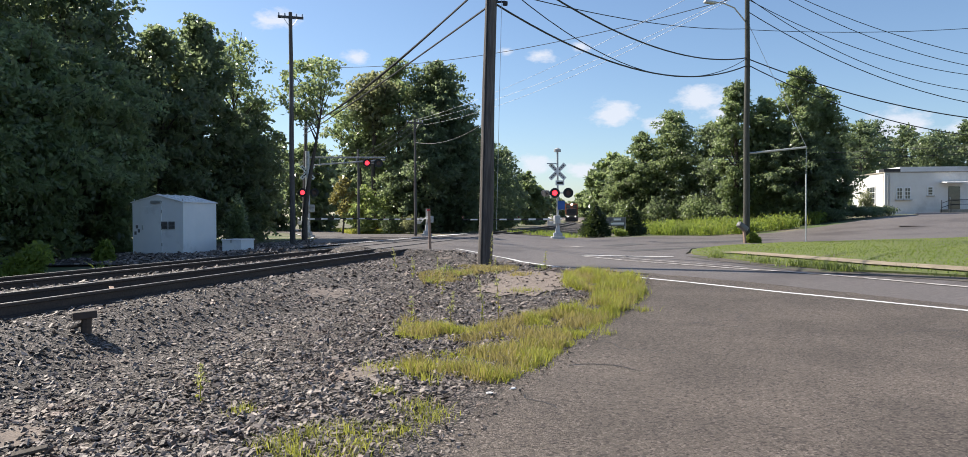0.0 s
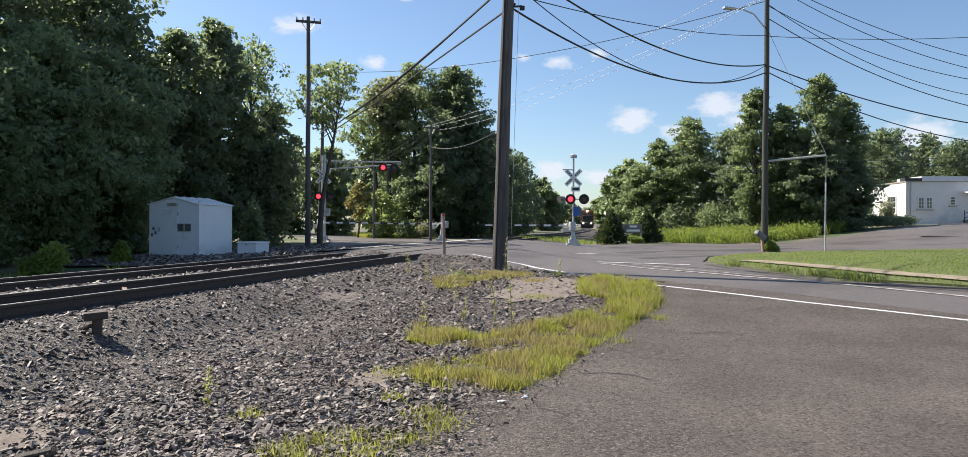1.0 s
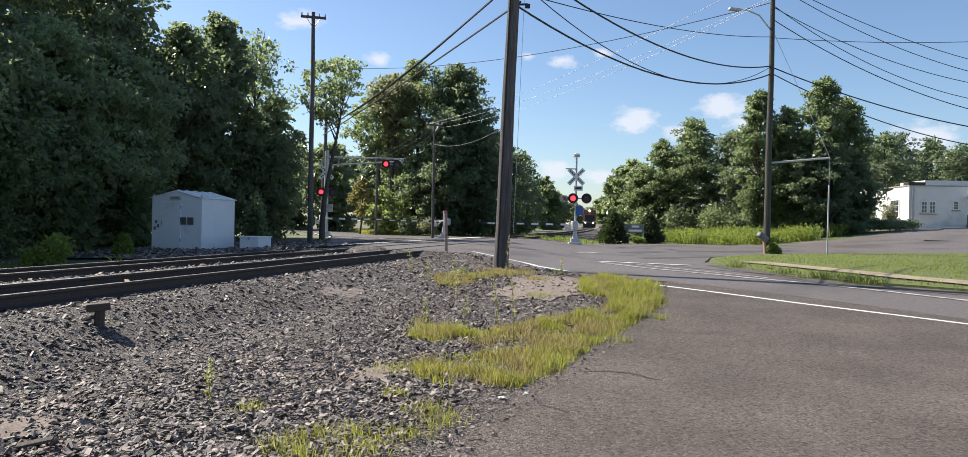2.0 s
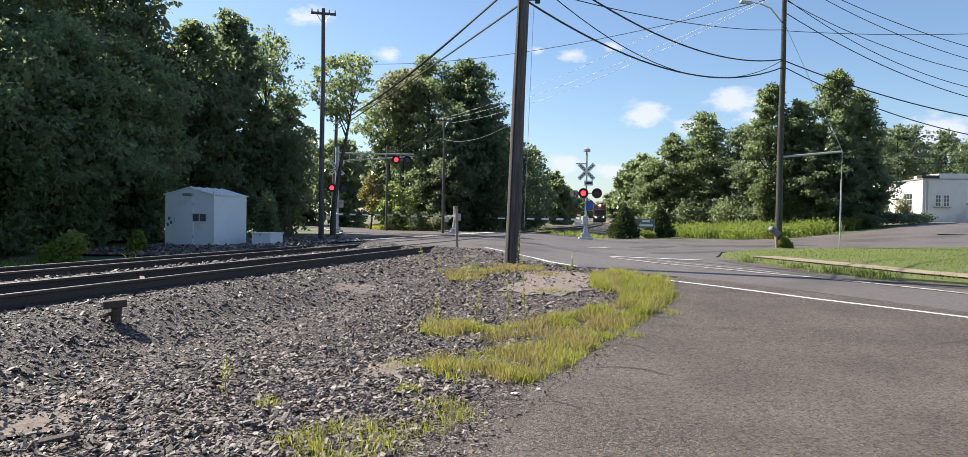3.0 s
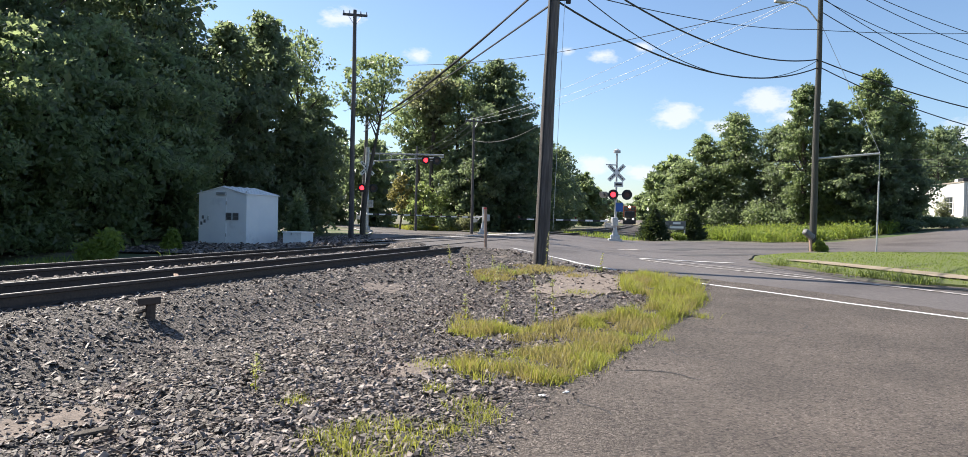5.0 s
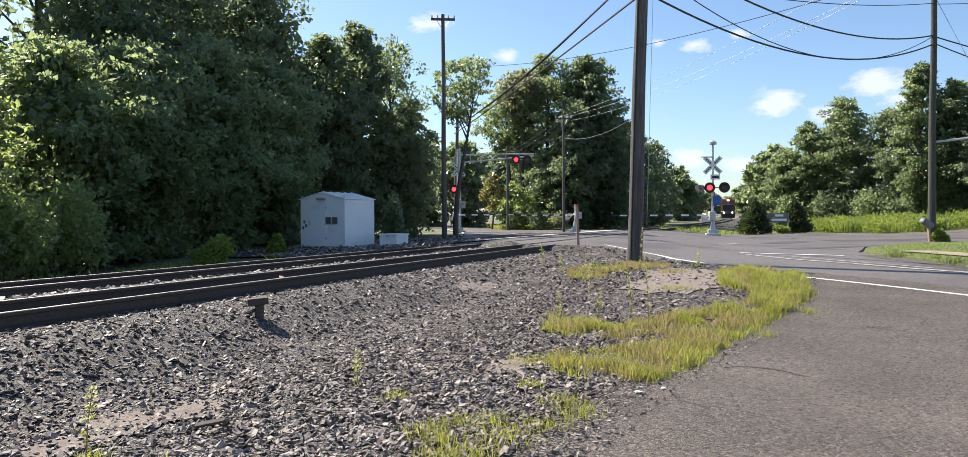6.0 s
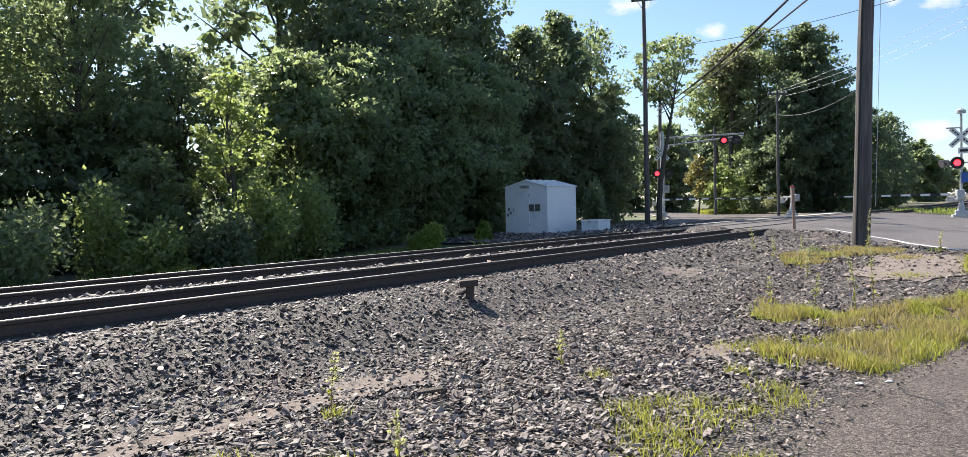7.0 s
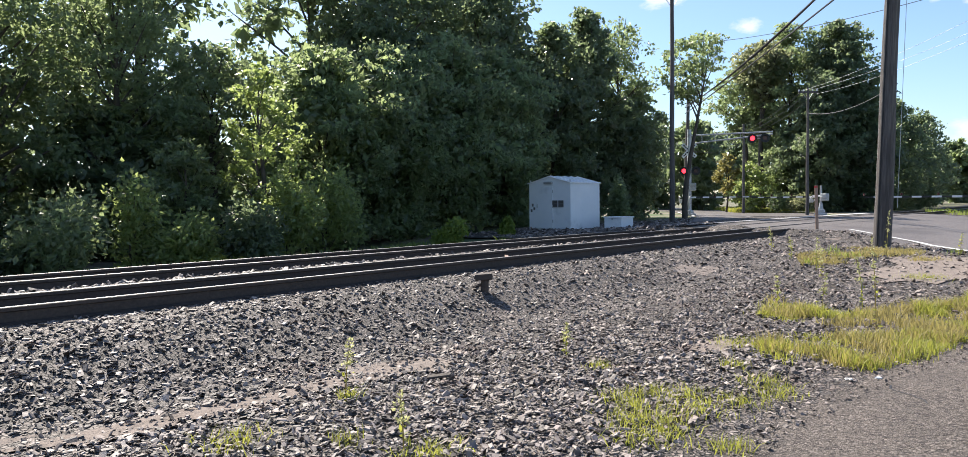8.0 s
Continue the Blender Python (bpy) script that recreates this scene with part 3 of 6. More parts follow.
for s0, s1, step in ((-26, CROSS_A + 0.3, 0.8), (CROSS_B + 0.3, 330, 4.0)):
    bed = arrays("ballast_bed", *ballast_bed(s0, s1, step), "gravel")
    tagged(bed, "raised bed of grey crushed stone under the track", "ballast", kind="structure")
RAILS = [(-1.80, "spare rail lying along the tie ends", -26, CROSS_A + 0.4), (-0.75, "running rail with polished head", -26, 330),
         (0.75, "running rail with polished head", -26, 330), (1.63, "spare rail lying along the tie ends", -26, CROSS_A - 2)]
for q, label, s0, s1 in RAILS:
    r = arrays("rail", *rail_mesh(s0, s1, q, 1.5), "rail")
    tagged(r, "dark rusty steel " + label, "rail", "rails of the track")
    # Polished band on running rails; on spare rails the strip draws the sun's glint.
    arrays("rail_head", *head_mesh(s0, s1, q, 1.5, 0.018 if abs(q) < 1 else 0.014), "shine", r, "polished steel running surface")
tie = thing("railroad_tie", *track_xy(-20, 0), 0.11, 90 - math.degrees(HEAD) + 90, "dark creosoted wooden tie bedded in ballast", "railroad tie", "ties under the rails")
part("beam", box((0.23, 4.1, 0.17), (0, 0, -0.075), bevel=0.012), "tie", tie)
for q in (-0.75, 0.75):
    part("tie_plate", box((0.19, 0.34, 0.014), (0, q, 0.012)), "rail", tie)
tie_spots = [s for s in [-20 + 0.55 * i for i in range(1, 76)]] + [45.4 + 0.55 * i for i in range(60)]
tie.matrix_world = pose(*track_xy(-20, 0), 0.11, 0, 0, 90 - math.degrees(HEAD))
_turn = 90 - math.degrees(HEAD)
for s in tie_spots:
    x, y = track_xy(s, random.uniform(-0.04, 0.04))
    copy_thing(tie, pose(x, y, 0.11 + random.uniform(-0.012, 0.006), 0, 0, _turn + random.uniform(-0.8, 0.8)))


# ---- signal shed ----
def equipment_shed(x, y, z):
    shed = thing("equipment_shed", x, y, z, -math.degrees(HEAD), "white metal railroad equipment shed with low gable roof on gravel", "shed")
    w, d, h, rise = 2.08, 2.08, 1.93, 0.26
    bm = bmesh.new()
    prof = [(-w / 2, 0), (w / 2, 0), (w / 2, h), (0, h + rise), (-w / 2, h)]
    f = [bm.verts.new((px, -d / 2, pz)) for px, pz in prof]
    b = [bm.verts.new((px, d / 2, pz)) for px, pz in prof]
    bm.faces.new(f)
    bm.faces.new(b[::-1])
    for i in range(5):
        bm.faces.new((f[i], b[i], b[(i + 1) % 5], f[(i + 1) % 5]))
    bmesh.ops.recalc_face_normals(bm, faces=bm.faces[:])
    part("body", bm, "white", shed)
    slope = math.degrees(math.atan2(rise, w / 2))
    for side in (-1, 1):
        run = math.hypot(rise, w / 2) + 0.07
        roof = part("roof_panel", box((run, d + 0.12, 0.03), (side * (w / 4 + 0.02), 0, h + rise / 2 + 0.012), (0, side * slope, 0), 0.006), "roof", shed, "bright folded metal roof panel")
        for k in range(5):
            yy = -d / 2 + 0.1 + k * (d - 0.2) / 4
            part("seam", box((run, 0.03, 0.035), (side * (w / 4 + 0.02), yy, h + rise / 2 + 0.036), (0, side * slope, 0)), "roof", roof)
    door = part("door", box((0.86, 0.03, 1.7), (-0.25, -d / 2 - 0.016, 0.95), bevel=0.006), "white", shed)
    part("door_handle", box((0.03, 0.05, 0.16), (-0.58, -d / 2 - 0.05, 1.02)), "steel", door, "steel latch handle")
    for zz in (0.4, 1.0, 1.6):
        part("hinge", box((0.03, 0.03, 0.12), (0.19, -d / 2 - 0.035, zz)), "steel", door)
    part("vent_hood", box((0.42, 0.1, 0.1), (-0.02, -d / 2 - 0.05, h + 0.02), bevel=0.02), "steel", shed)
    for k, px in enumerate((0.3, 0.6)):
        plate = part("number_plate", box((0.25, 0.012, 0.27), (px, -d / 2 - 0.036, 1.1)), "gunmetal", shed, "grey number plate")
        for j in range(2):
            part("bar", box((0.17, 0.006, 0.08), (px + 0.02, -d / 2 - 0.045, 1.04 + j * 0.12)), "pole", plate)
    for px, pz in ((-0.86, 1.05), (-0.78, 0.9), (-0.92, 0.82)):
        part("sticker", box((0.09, 0.006, 0.12), (px, -d / 2 - 0.004, pz)), "gunmetal", shed)
    part("corner_trim", box((0.05, 0.05, h), (w / 2 - 0.012, -d / 2 + 0.012, h / 2)), "white", shed)
    part("foundation", box((w + 0.16, d + 0.16, 0.3), (0, 0, -0.12), bevel=0.02), "pale", shed, "pale concrete footing")
    for px in (-w / 2, w / 2):
        part("lifting_eye", cyl(0.03, 0.02, 0.1, (px * 0.96, -d / 2 + 0.05, h + 0.03), seg=8), "steel", shed)
    return shed


SHED = (-10.95, 27.1)
equipment_shed(SHED[0], SHED[1], float(land(*SHED)) - 0.06)
cab = thing("junction_box", -8.55, 26.9, float(land(-8.55, 26.9)), -math.degrees(HEAD), "low white metal junction box beside the shed", "junction box")
part("body", box((0.78, 0.9, 0.46), (0, 0, 0.2), bevel=0.015), "white", cab)
part("lid", box((0.84, 0.96, 0.05), (0, 0, 0.455), bevel=0.012), "roof", cab)
part("hasp", box((0.05, 0.02, 0.1), (0, -0.49, 0.4)), "steel", cab)


# ---- poles ----
def utility_pole(x, y, height, r0, lean=0.0, turn=0.0, arms=(), material="pole", label="", sink=0.0):
    z = float(land(x, y))
    pole = thing("utility_pole", x, y, z, turn, label, "utility pole", "utility poles along the road")
    pole.matrix_world = pose(x, y, z, 0, lean, turn)
    pts = [(0, 0, -0.3)] + [(0.012 * math.sin(k * 1.3), 0.01 * math.cos(k * 1.7), height * k / 9) for k in range(10)]
    rad = [r0 * 1.06] + [r0 * (1 - 0.36 * k / 9) for k in range(10)]
    part("shaft", tube(pts, rad, 14), material, pole)
    for hz, half, ang in arms:
        arm = part("crossarm", box((2 * half, 0.1, 0.12), (0, 0, hz), (0, 0, ang), 0.01), material, pole)
        for k in (-0.92, -0.45, 0.45, 0.92):
            m = pose(0, 0, hz, 0, 0, ang)
            p = m @ Vector((k * half, 0, 0.06))
            part("insulator", cyl(0.045, 0.03, 0.14, tuple(p), seg=8), "steel", arm)
        for k in (-1, 1):
            p = pose(0, 0, hz, 0, 0, ang) @ Vector((k * half * 0.55, 0.07, -0.02))
            part("brace", tube([tuple(p), (0, 0, hz - 0.55)], 0.014, 5), "steel", arm)
    return pole


P1 = utility_pole(0.54, 19.9, 11.5, 0.21, 1.6, 0, (), label="large dark wooden utility pole leaning slightly at the gravel edge")
part("ground_wire", tube([(0.3, -0.1, 1.0), (0.3, -0.1, 9.5)], 0.008, 4), "steel", P1)
for zz, dx in ((7.35, 0.3), (8.45, 0.55)):
    bracket = part("cable_bracket", tube([(0, -0.05, zz), (dx + 0.1, -0.05, zz + 0.03)], 0.03, 6), "black", P1)
    part("clamp", box((0.14, 0.1, 0.12), (dx + 0.1, -0.05, zz - 0.02), bevel=0.02), "black", bracket)
part("conduit", tube([(-0.1, -0.165, 0.0), (-0.1, -0.15, 4.0), (-0.09, -0.13, 8.5)], 0.028, 6), "black", P1, "dark cable riser")
P2 = utility_pole(-8.65, 35.8, 11.6, 0.14, 0.0, 0, ((11.35, 0.62, 15),), label="tall thin dark wooden pole with small crossarm beside the track")
P3 = utility_pole(14.15, 35.3, 13.6, 0.17, 0.3, 0, ((13.0, 1.1, 40),), "pole_green", label="weathered greenish wooden utility pole with street light on the verge")
P4 = utility_pole(-3.5, 50.5, 8.3, 0.11, 0.0, 0, ((8.0, 0.6, 20),), label="thin wooden utility pole in front of trees")
P6 = utility_pole(-11.0, 48.8, 9.4, 0.15, 1.5, 0, (), label="grey wooden pole with small street light arm beside the far road")
part("lamp_arm", tube([(0.1, 0, 7.3), (0.6, -0.1, 7.9), (1.3, -0.2, 8.1)], 0.03, 7), "steel", P6)
P5 = utility_pole(-8.7, 58.5, 7.0, 0.12, 0, 0, (), label="short wooden pole by the far road")

# street light on the verge pole
lamp_arm = part("lamp_arm", tube([(-0.1, 0, 11.1), (-0.7, -0.1, 11.75), (-1.3, -0.2, 11.95), (-1.75, -0.25, 11.98)], 0.035, 8), "steel", P3)
part("lamp_head", box((0.6, 0.24, 0.13), (-2.0, -0.28, 11.96), (0, 3, 8), 0.04), "steel", lamp_arm, "grey street light head")
strut = part("guy_strut", tube([(0.15, 0, 4.5), (2.6, -0.9, 4.72)], 0.05, 8), "silver", P3, "pale metal guy strut")
part("guy_wire", tube([(0.05, 0, 11.0), (2.6, -0.9, 4.75), (2.5, -1.1, 0.2)], 0.012, 5), "steel", P3)
part("guy_guard", tube([(2.57, -0.95, 3.4), (2.5, -1.1, 0.1)], 0.035, 7), "silver", P3, "pale plastic guy guard")
mail = thing("mailbox", 13.9, 34.9, float(land(13.9, 34.9)), 20, "grey metal mailbox leaning on a post beside the pole", "mailbox")
part("post", box((0.1, 0.1, 0.75), (0, 0, 0.33), (0, -6, 0)), "post", mail)
part("box", box((0.62, 0.3, 0.3), (-0.12, 0, 0.82), (0, 32, 0), 0.09), "gunmetal", mail)

stub = thing("marker_post", -1.2, 23.8, float(land(-1.2, 23.8)), 10, "thin weathered wooden marker post in gravel", "marker post")
part("shaft", box((0.09, 0.05, 1.5), (0, 0, 0.6), (0, -1.5, 0), 0.006), "post", stub)
part("band", box((0.094, 0.054, 0.06), (-0.03, 0, 1.31), (0, -1.5, 0)), "sign_red", stub, "faded red tip")


# ---- crossing signals ----
def lamp_pair(mast, centre, face, lit):
    """Two flasher heads on a short bar; face is the bearing that they face."""
    m = Matrix.Translation(centre) @ pose(0, 0, 0, 0, 0, face)
    bar = part("lamp_bar", tube([m @ Vector((-0.4, 0.08, 0.0)), m @ Vector((0.4, 0.08, 0.0))], 0.03, 8), "steel", mast)
    for k, side in enumerate((-0.38, 0.38)):
        bm = bmesh.new()
        add_cyl(bm, 0.29, 0.29, 0.02, tuple(m @ Vector((side, 0, 0))), (90, 0, face), 24)
        bg = part("backboard", bm, "black", mast, "round black backboard")
        part("housing", add_cyl(bmesh.new(), 0.13, 0.11, 0.16, tuple(m @ Vector((side, 0.16, 0))), (90, 0, face), 16), "black", bg)
        part("lens", add_cyl(bmesh.new(), 0.145, 0.145, 0.025, tuple(m @ Vector((side, -0.015, 0))), (90, 0, face), 20), "lens_red" if k == lit else "lens_dark", bg, "lit red lens" if k == lit else "unlit red lens")
        vs = []
        for j in range(13):
            w = radians(-20 + 220 * j / 12)
            for dy in (-0.01, -0.26 if 2 < j < 10 else -0.12):
                vs.append(m @ Vector((side + 0.165 * math.cos(w), dy, 0.165 * math.sin(w))))
        fs = [(2 * j, 2 * j + 1, 2 * j + 3, 2 * j + 2) for j in range(12)]
        arrays("hood", vs, fs, "black", bg)
    return bar


def crossbuck(mast, z, face, tracks=True):
    m = pose(0, 0, z, 0, 0, face)
    for ang in (45, -45):
        blade = part("crossbuck_blade", box((1.22, 0.012, 0.23), tuple(m @ Vector((0, -0.09 if ang > 0 else -0.105, 0))), (0, ang, face)), "sign_white", mast, "white crossbuck blade")
        for k in (-0.46, -0.32, -0.18, 0.18, 0.32, 0.46):
            rot = pose(0, 0, 0, 0, ang, 0)
            p = m @ (rot @ Vector((k, 0, 0)) + Vector((0, -0.113 if ang < 0 else -0.098, 0)))
            part("letter_bar", box((0.1, 0.006, 0.07), tuple(p), (0, ang, face)), "black", blade)


def gate_machine(mast, at, face, arm_len, arm_dir, z=1.15, sag=0.0):
    m = Matrix.Translation(at) @ pose(0, 0, 0, 0, 0, face)
    part("gate_machine", box((0.34, 0.42, 0.48), tuple(m @ Vector((0.0, -0.28, z - 0.03))), (0, 0, face), 0.05), "silver", mast, "silver gate machine housing")
    for side in (-1, 1):
        part("counterweight_arm", tube([m @ Vector((side * 0.3, -0.3, z)), m @ Vector((side * 0.32, 0.35, z + 0.08)), m @ Vector((side * 0.28, 0.75, z - 0.3))], 0.035, 6), "silver", mast)
    part("counterweight", box((0.55, 0.13, 0.26), tuple(m @ Vector((0, 0.78, z - 0.25))), (0, 0, face), 0.03), "silver", mast)
    d = Vector((math.sin(radians(arm_dir)), math.cos(radians(arm_dir)), 0))
    arm = None
    n = int(arm_len / 0.42)
    for k in range(n):
        a = Vector(at) + d * (0.3 + 0.42 * k) + Vector((0, 0, z + sag * k / n))
        piece = box((0.05, 0.42, 0.11 - 0.05 * k / n), tuple(a + d * 0.21), (0, 0, -arm_dir))
        if arm is None:
            arm = part("gate_arm", piece, "sign_white", mast, "red and white striped gate arm")
        else:
            part("stripe", piece, "sign_white" if k % 2 == 0 else "black", arm)
    for k in (0.35, 0.65, 0.97):
        a = Vector(at) + d * (0.3 + arm_len * k) + Vector((0, 0, z + 0.07 + sag * k))
        part("arm_lamp", cyl(0.05, 0.05, 0.12, tuple(a), seg=8), "lens_dark", arm)


def signal_mast(x, y, turn, label):
    z = float(land(x, y))
    mast = thing("crossing_signal", x, y, z, 0, label, "crossing signal", "railroad crossing signals")
    part("footing", add_box(box((0.75, 0.75, 0.22), (0, 0, 0.02), bevel=0.03), (0.5, 0.5, 0.3), (0, 0, 0.2), (0, 0, 0), 0.06), "silver", mast, "cast metal base")
    part("base_collar", cyl(0.17, 0.09, 0.5, (0, 0, 0.3)), "silver", mast)
    return mast


G1 = signal_mast(5.33, 40.6, 0, "silver railroad crossing signal with crossbuck and red flashers")
part("mast", cyl(0.065, 0.055, 4.75, (0, 0, 0.2), seg=12), "silver", G1)
part("bell", add_cyl(cyl(0.2, 0.2, 0.14, (0, 0, 4.98), (0, 0, 0), 16), 0.2, 0.04, 0.1, (0, 0, 5.12), seg=16), "silver", G1, "silver warning bell")
part("bell_bracket", tube([(0, 0, 4.3), (-0.62, -0.1, 4.3)], 0.035, 6), "silver", G1)
crossbuck(G1, 3.85, -8)
part("track_sign", box((0.5, 0.015, 0.28), (0.12, -0.09, 3.2), (0, 0, -8)), "sign_white", G1, "small white sign below the crossbuck")
part("letter_bar", box((0.36, 0.006, 0.12), (0.12, -0.102, 3.2), (0, 0, -8)), "black", G1)
lamp_pair(G1, (0.2, -0.2, 2.62), -8, 0)
side_bar = part("side_bar", tube([(-0.8, 0.15, 2.65), (0, 0.1, 2.65)], 0.03, 6), "silver", G1)
for dx in (-0.55, -0.75):
    part("side_flasher", add_cyl(bmesh.new(), 0.2, 0.17, 0.12, (dx - 0.05, 0.15, 2.6), (0, 70, 30), 18), "gunmetal", G1, "flasher seen from behind")
part("blue_sign", box((0.4, 0.015, 0.5), (0.2, -0.09, 1.92), (0, 0, -8)), "sign_blue", G1, "small blue notice sign")
gate_machine(G1, Vector((-0.1, 0.2, 0)), 8, 5.2, -86, 1.12)

G2 = signal_mast(-2.75, 51.5, 0, "silver gate machine on a short post beyond the track")
part("mast", cyl(0.07, 0.07, 1.75, (0, 0, 0.2), seg=12), "silver", G2)
gate_machine(G2, Vector((0, 0, 0)), 60, 4.4, -80, 1.2)

G3 = signal_mast(-10.45, 47.6, 0, "silver cantilever crossing signal reaching over the road")
part("mast", cyl(0.15, 0.13, 5.5, (0, 0, 0.2), seg=14), "silver", G3)
crossbuck(G3, 4.3, 10)
lamp_pair(G3, (0.1, -0.25, 2.95), 10, 0)
arm_dir = Vector((0.985, 0.17, 0))
for dz in (5.3, 4.75):
    part("cantilever_tube", tube([(0, 0, dz), tuple(arm_dir * 5.15 + Vector((0, 0, dz + (0.05 if dz > 5.0 else 0.45))))], 0.05, 8), "silver", G3)
for k in range(1, 6):
    a = arm_dir * (k * 0.8)
    part("cantilever_brace", tube([tuple(a + Vector((0, 0, 4.8 + 0.07 * k))), tuple(a + Vector((0, 0, 5.32)))], 0.025, 6), "silver", G3)
lamp_pair(G3, tuple(arm_dir * 4.33 + Vector((0, -0.2, 4.95))), 10, 0)
gate_machine(G3, Vector((-0.2, -0.4, 0)), 20, 4.6, 70, 1.2)
part("relay_case", box((0.35, 0.3, 0.5), (0.28, -0.1, 1.9), bevel=0.03), "silver", G3)


# ---- plants ----
def leaf_cloud(rng, lobes, count, size, shell=0.55, droop=0.3, up=0.8):
    """Folded leaves strewn through lobes (centre, radii): vertices and triangles."""
    lobes = [(np.array(c, float), np.array(r, float)) for c, r in lobes]
    weight = np.array([r.prod() ** (2 / 3) for _, r in lobes])
    pick = rng.choice(len(lobes), count, p=weight / weight.sum())
    cen = np.array([c for c, _ in lobes])[pick]
    rad = np.array([r for _, r in lobes])[pick]
    d = rng.normal(size=(count, 3))
    d /= np.linalg.norm(d, axis=1, keepdims=True)
    k = shell + (1 - shell) * rng.random((count, 1)) ** 0.7
    k *= 1 + 0.16 * rng.normal(size=(count, 1))
    p = cen + d * rad * k
    out = d + rng.normal(size=(count, 3)) * 0.7
    out[:, 2] -= droop
    out /= np.linalg.norm(out, axis=1, keepdims=True)
    face = rng.normal(size=(count, 3)) * 0.75
    face[:, 2] += up
    side = np.cross(out, face)
    side /= np.linalg.norm(side, axis=1, keepdims=True) + 1e-9
    lift = np.cross(out, side)
    s = size * (0.6 + 0.8 * rng.random((count, 1)))
    v = np.stack([p - out * s * 0.5, p + side * s * 0.36 + lift * s * 0.12, p + out * s * 0.6, p - side * s * 0.36 + lift * s * 0.12], 1).reshape(-1, 3)
    i = np.arange(count)[:, None] * 4
    f = np.concatenate([i + [0, 1, 2], i + [0, 2, 3]], 1).reshape(-1, 3)
    return v, f


def clumps(rng, lobes, per):
    """Each lobe broken into smaller clumps over its surface, of uneven size."""
    out = []
    for c, r in lobes:
        c, r = np.array(c), np.array(r)
        for _ in range(per):
            d = rng.normal(size=3)
            d /= np.linalg.norm(d)
            k = rng.uniform(0.2, 0.5)
            out.append((c + d * r * rng.uniform(0.55, 1.05), r * k * np.array([1.15, 1.15, 0.7])))
    return out


def branch_arrays(rng, height, r0, lobes, lean):
    vs, fs = [], []

    def put(points, radii, sides):
        a, b = tube_arrays(points, radii, sides)
        n = len(vs)
        vs.extend(a)
        fs.extend([tuple(i + n for i in q) for q in b])
    top = height * 0.8
    spine = [Vector((lean[0] * k * k + 0.12 * math.sin(k * 5 + height), lean[1] * k * k, -0.2 + (top + 0.2) * k)) for k in np.linspace(0, 1, 8)]
    put(spine, [r0 * (1.15 - 0.95 * k) for k in np.linspace(0, 1, 8)], 8)
    for c, r in lobes:
        c = Vector(c)
        t = min(0.92, max(0.18, (c.z - r[2] * 0.7) / max(top, 0.1) * 0.85))
        start = spine[0].lerp(spine[-1], t)
        mid = start.lerp(c, 0.5) + Vector((0, 0, 0.25 * r[2] * rng.random()))
        put([start, mid, c, c + (c - mid) * 0.5], [r0 * 0.42 * (1 - 0.6 * t), r0 * 0.28 * (1 - 0.5 * t), r0 * 0.13, r0 * 0.05], 5)
    return vs, fs


def crown_lobes(rng, height, radius, low, count, lean, peak=0.45):
    """Lobes set evenly round an egg-shaped crown that is widest at the given part of its height."""
    lobes = []
    for k in range(count):
        u = (k + 0.5) / count
        wide = math.sin(math.pi * (0.5 * u / peak if u < peak else 0.5 + 0.5 * (u - peak) / (1 - peak))) ** 0.65
        wide = max(wide, 0.55 if low < 0.1 and u < peak else 0.22)
        rr = radius * rng.uniform(0.32, 0.5) * (0.6 + 0.4 * wide)
        a = k * 2.39996 + rng.uniform(-0.35, 0.35)
        reach = max(0.0, radius * wide * rng.uniform(0.78, 1.12) - rr * 0.8)
        z = height * (low + (1 - low) * u)
        z = min(max(z, rr * 0.5), height - rr * 0.6)
        lobes.append(((math.cos(a) * reach + lean[0] * u * u, math.sin(a) * reach + lean[1] * u * u, z), (rr, rr, rr * rng.uniform(0.7, 0.95))))
    return lobes


def tree(x, y, height, radius, seed, leaf="leaf_a", leaves=9000, size=0.3, low=0.12, lobes_n=22, label="", r0=None, lean=(0, 0), name="tree", peak=0.45, core=0.55):
    """Trunk with limbs, an outer crown of leaf clumps, and sparser large leaves inside it."""
    rng = np.random.default_rng(seed)
    lobes = crown_lobes(rng, height, radius, low, lobes_n, lean, peak)
    t = thing(name, x, y, float(land(x, y)) - 0.05, 0, label or "leafy deciduous tree in full summer leaf", name, "trees")
    vs, fs = branch_arrays(rng, height, r0 or height * 0.018, lobes, lean)
    arrays("trunk", vs, fs, "bark", t, "dark bark trunk with limbs")
    v, f = leaf_cloud(rng, clumps(rng, lobes, 17), int(leaves * 0.6), size * 1.15, 0.3)
    if core:
        inner = [(c, tuple(q * core * 1.5 for q in r)) for c, r in lobes]
        inner = [((c[0] * 0.75, c[1] * 0.75, c[2]), r) for c, r in inner]
        v2, f2 = leaf_cloud(rng, inner, leaves // 11, size * 2.3, 0.1)
        f = np.concatenate([f, f2 + len(v)])
        v = np.concatenate([v, v2])
    v[:, 2] = np.maximum(v[:, 2], 0.02)
    arrays("crown", v, f, leaf, t)
    return t


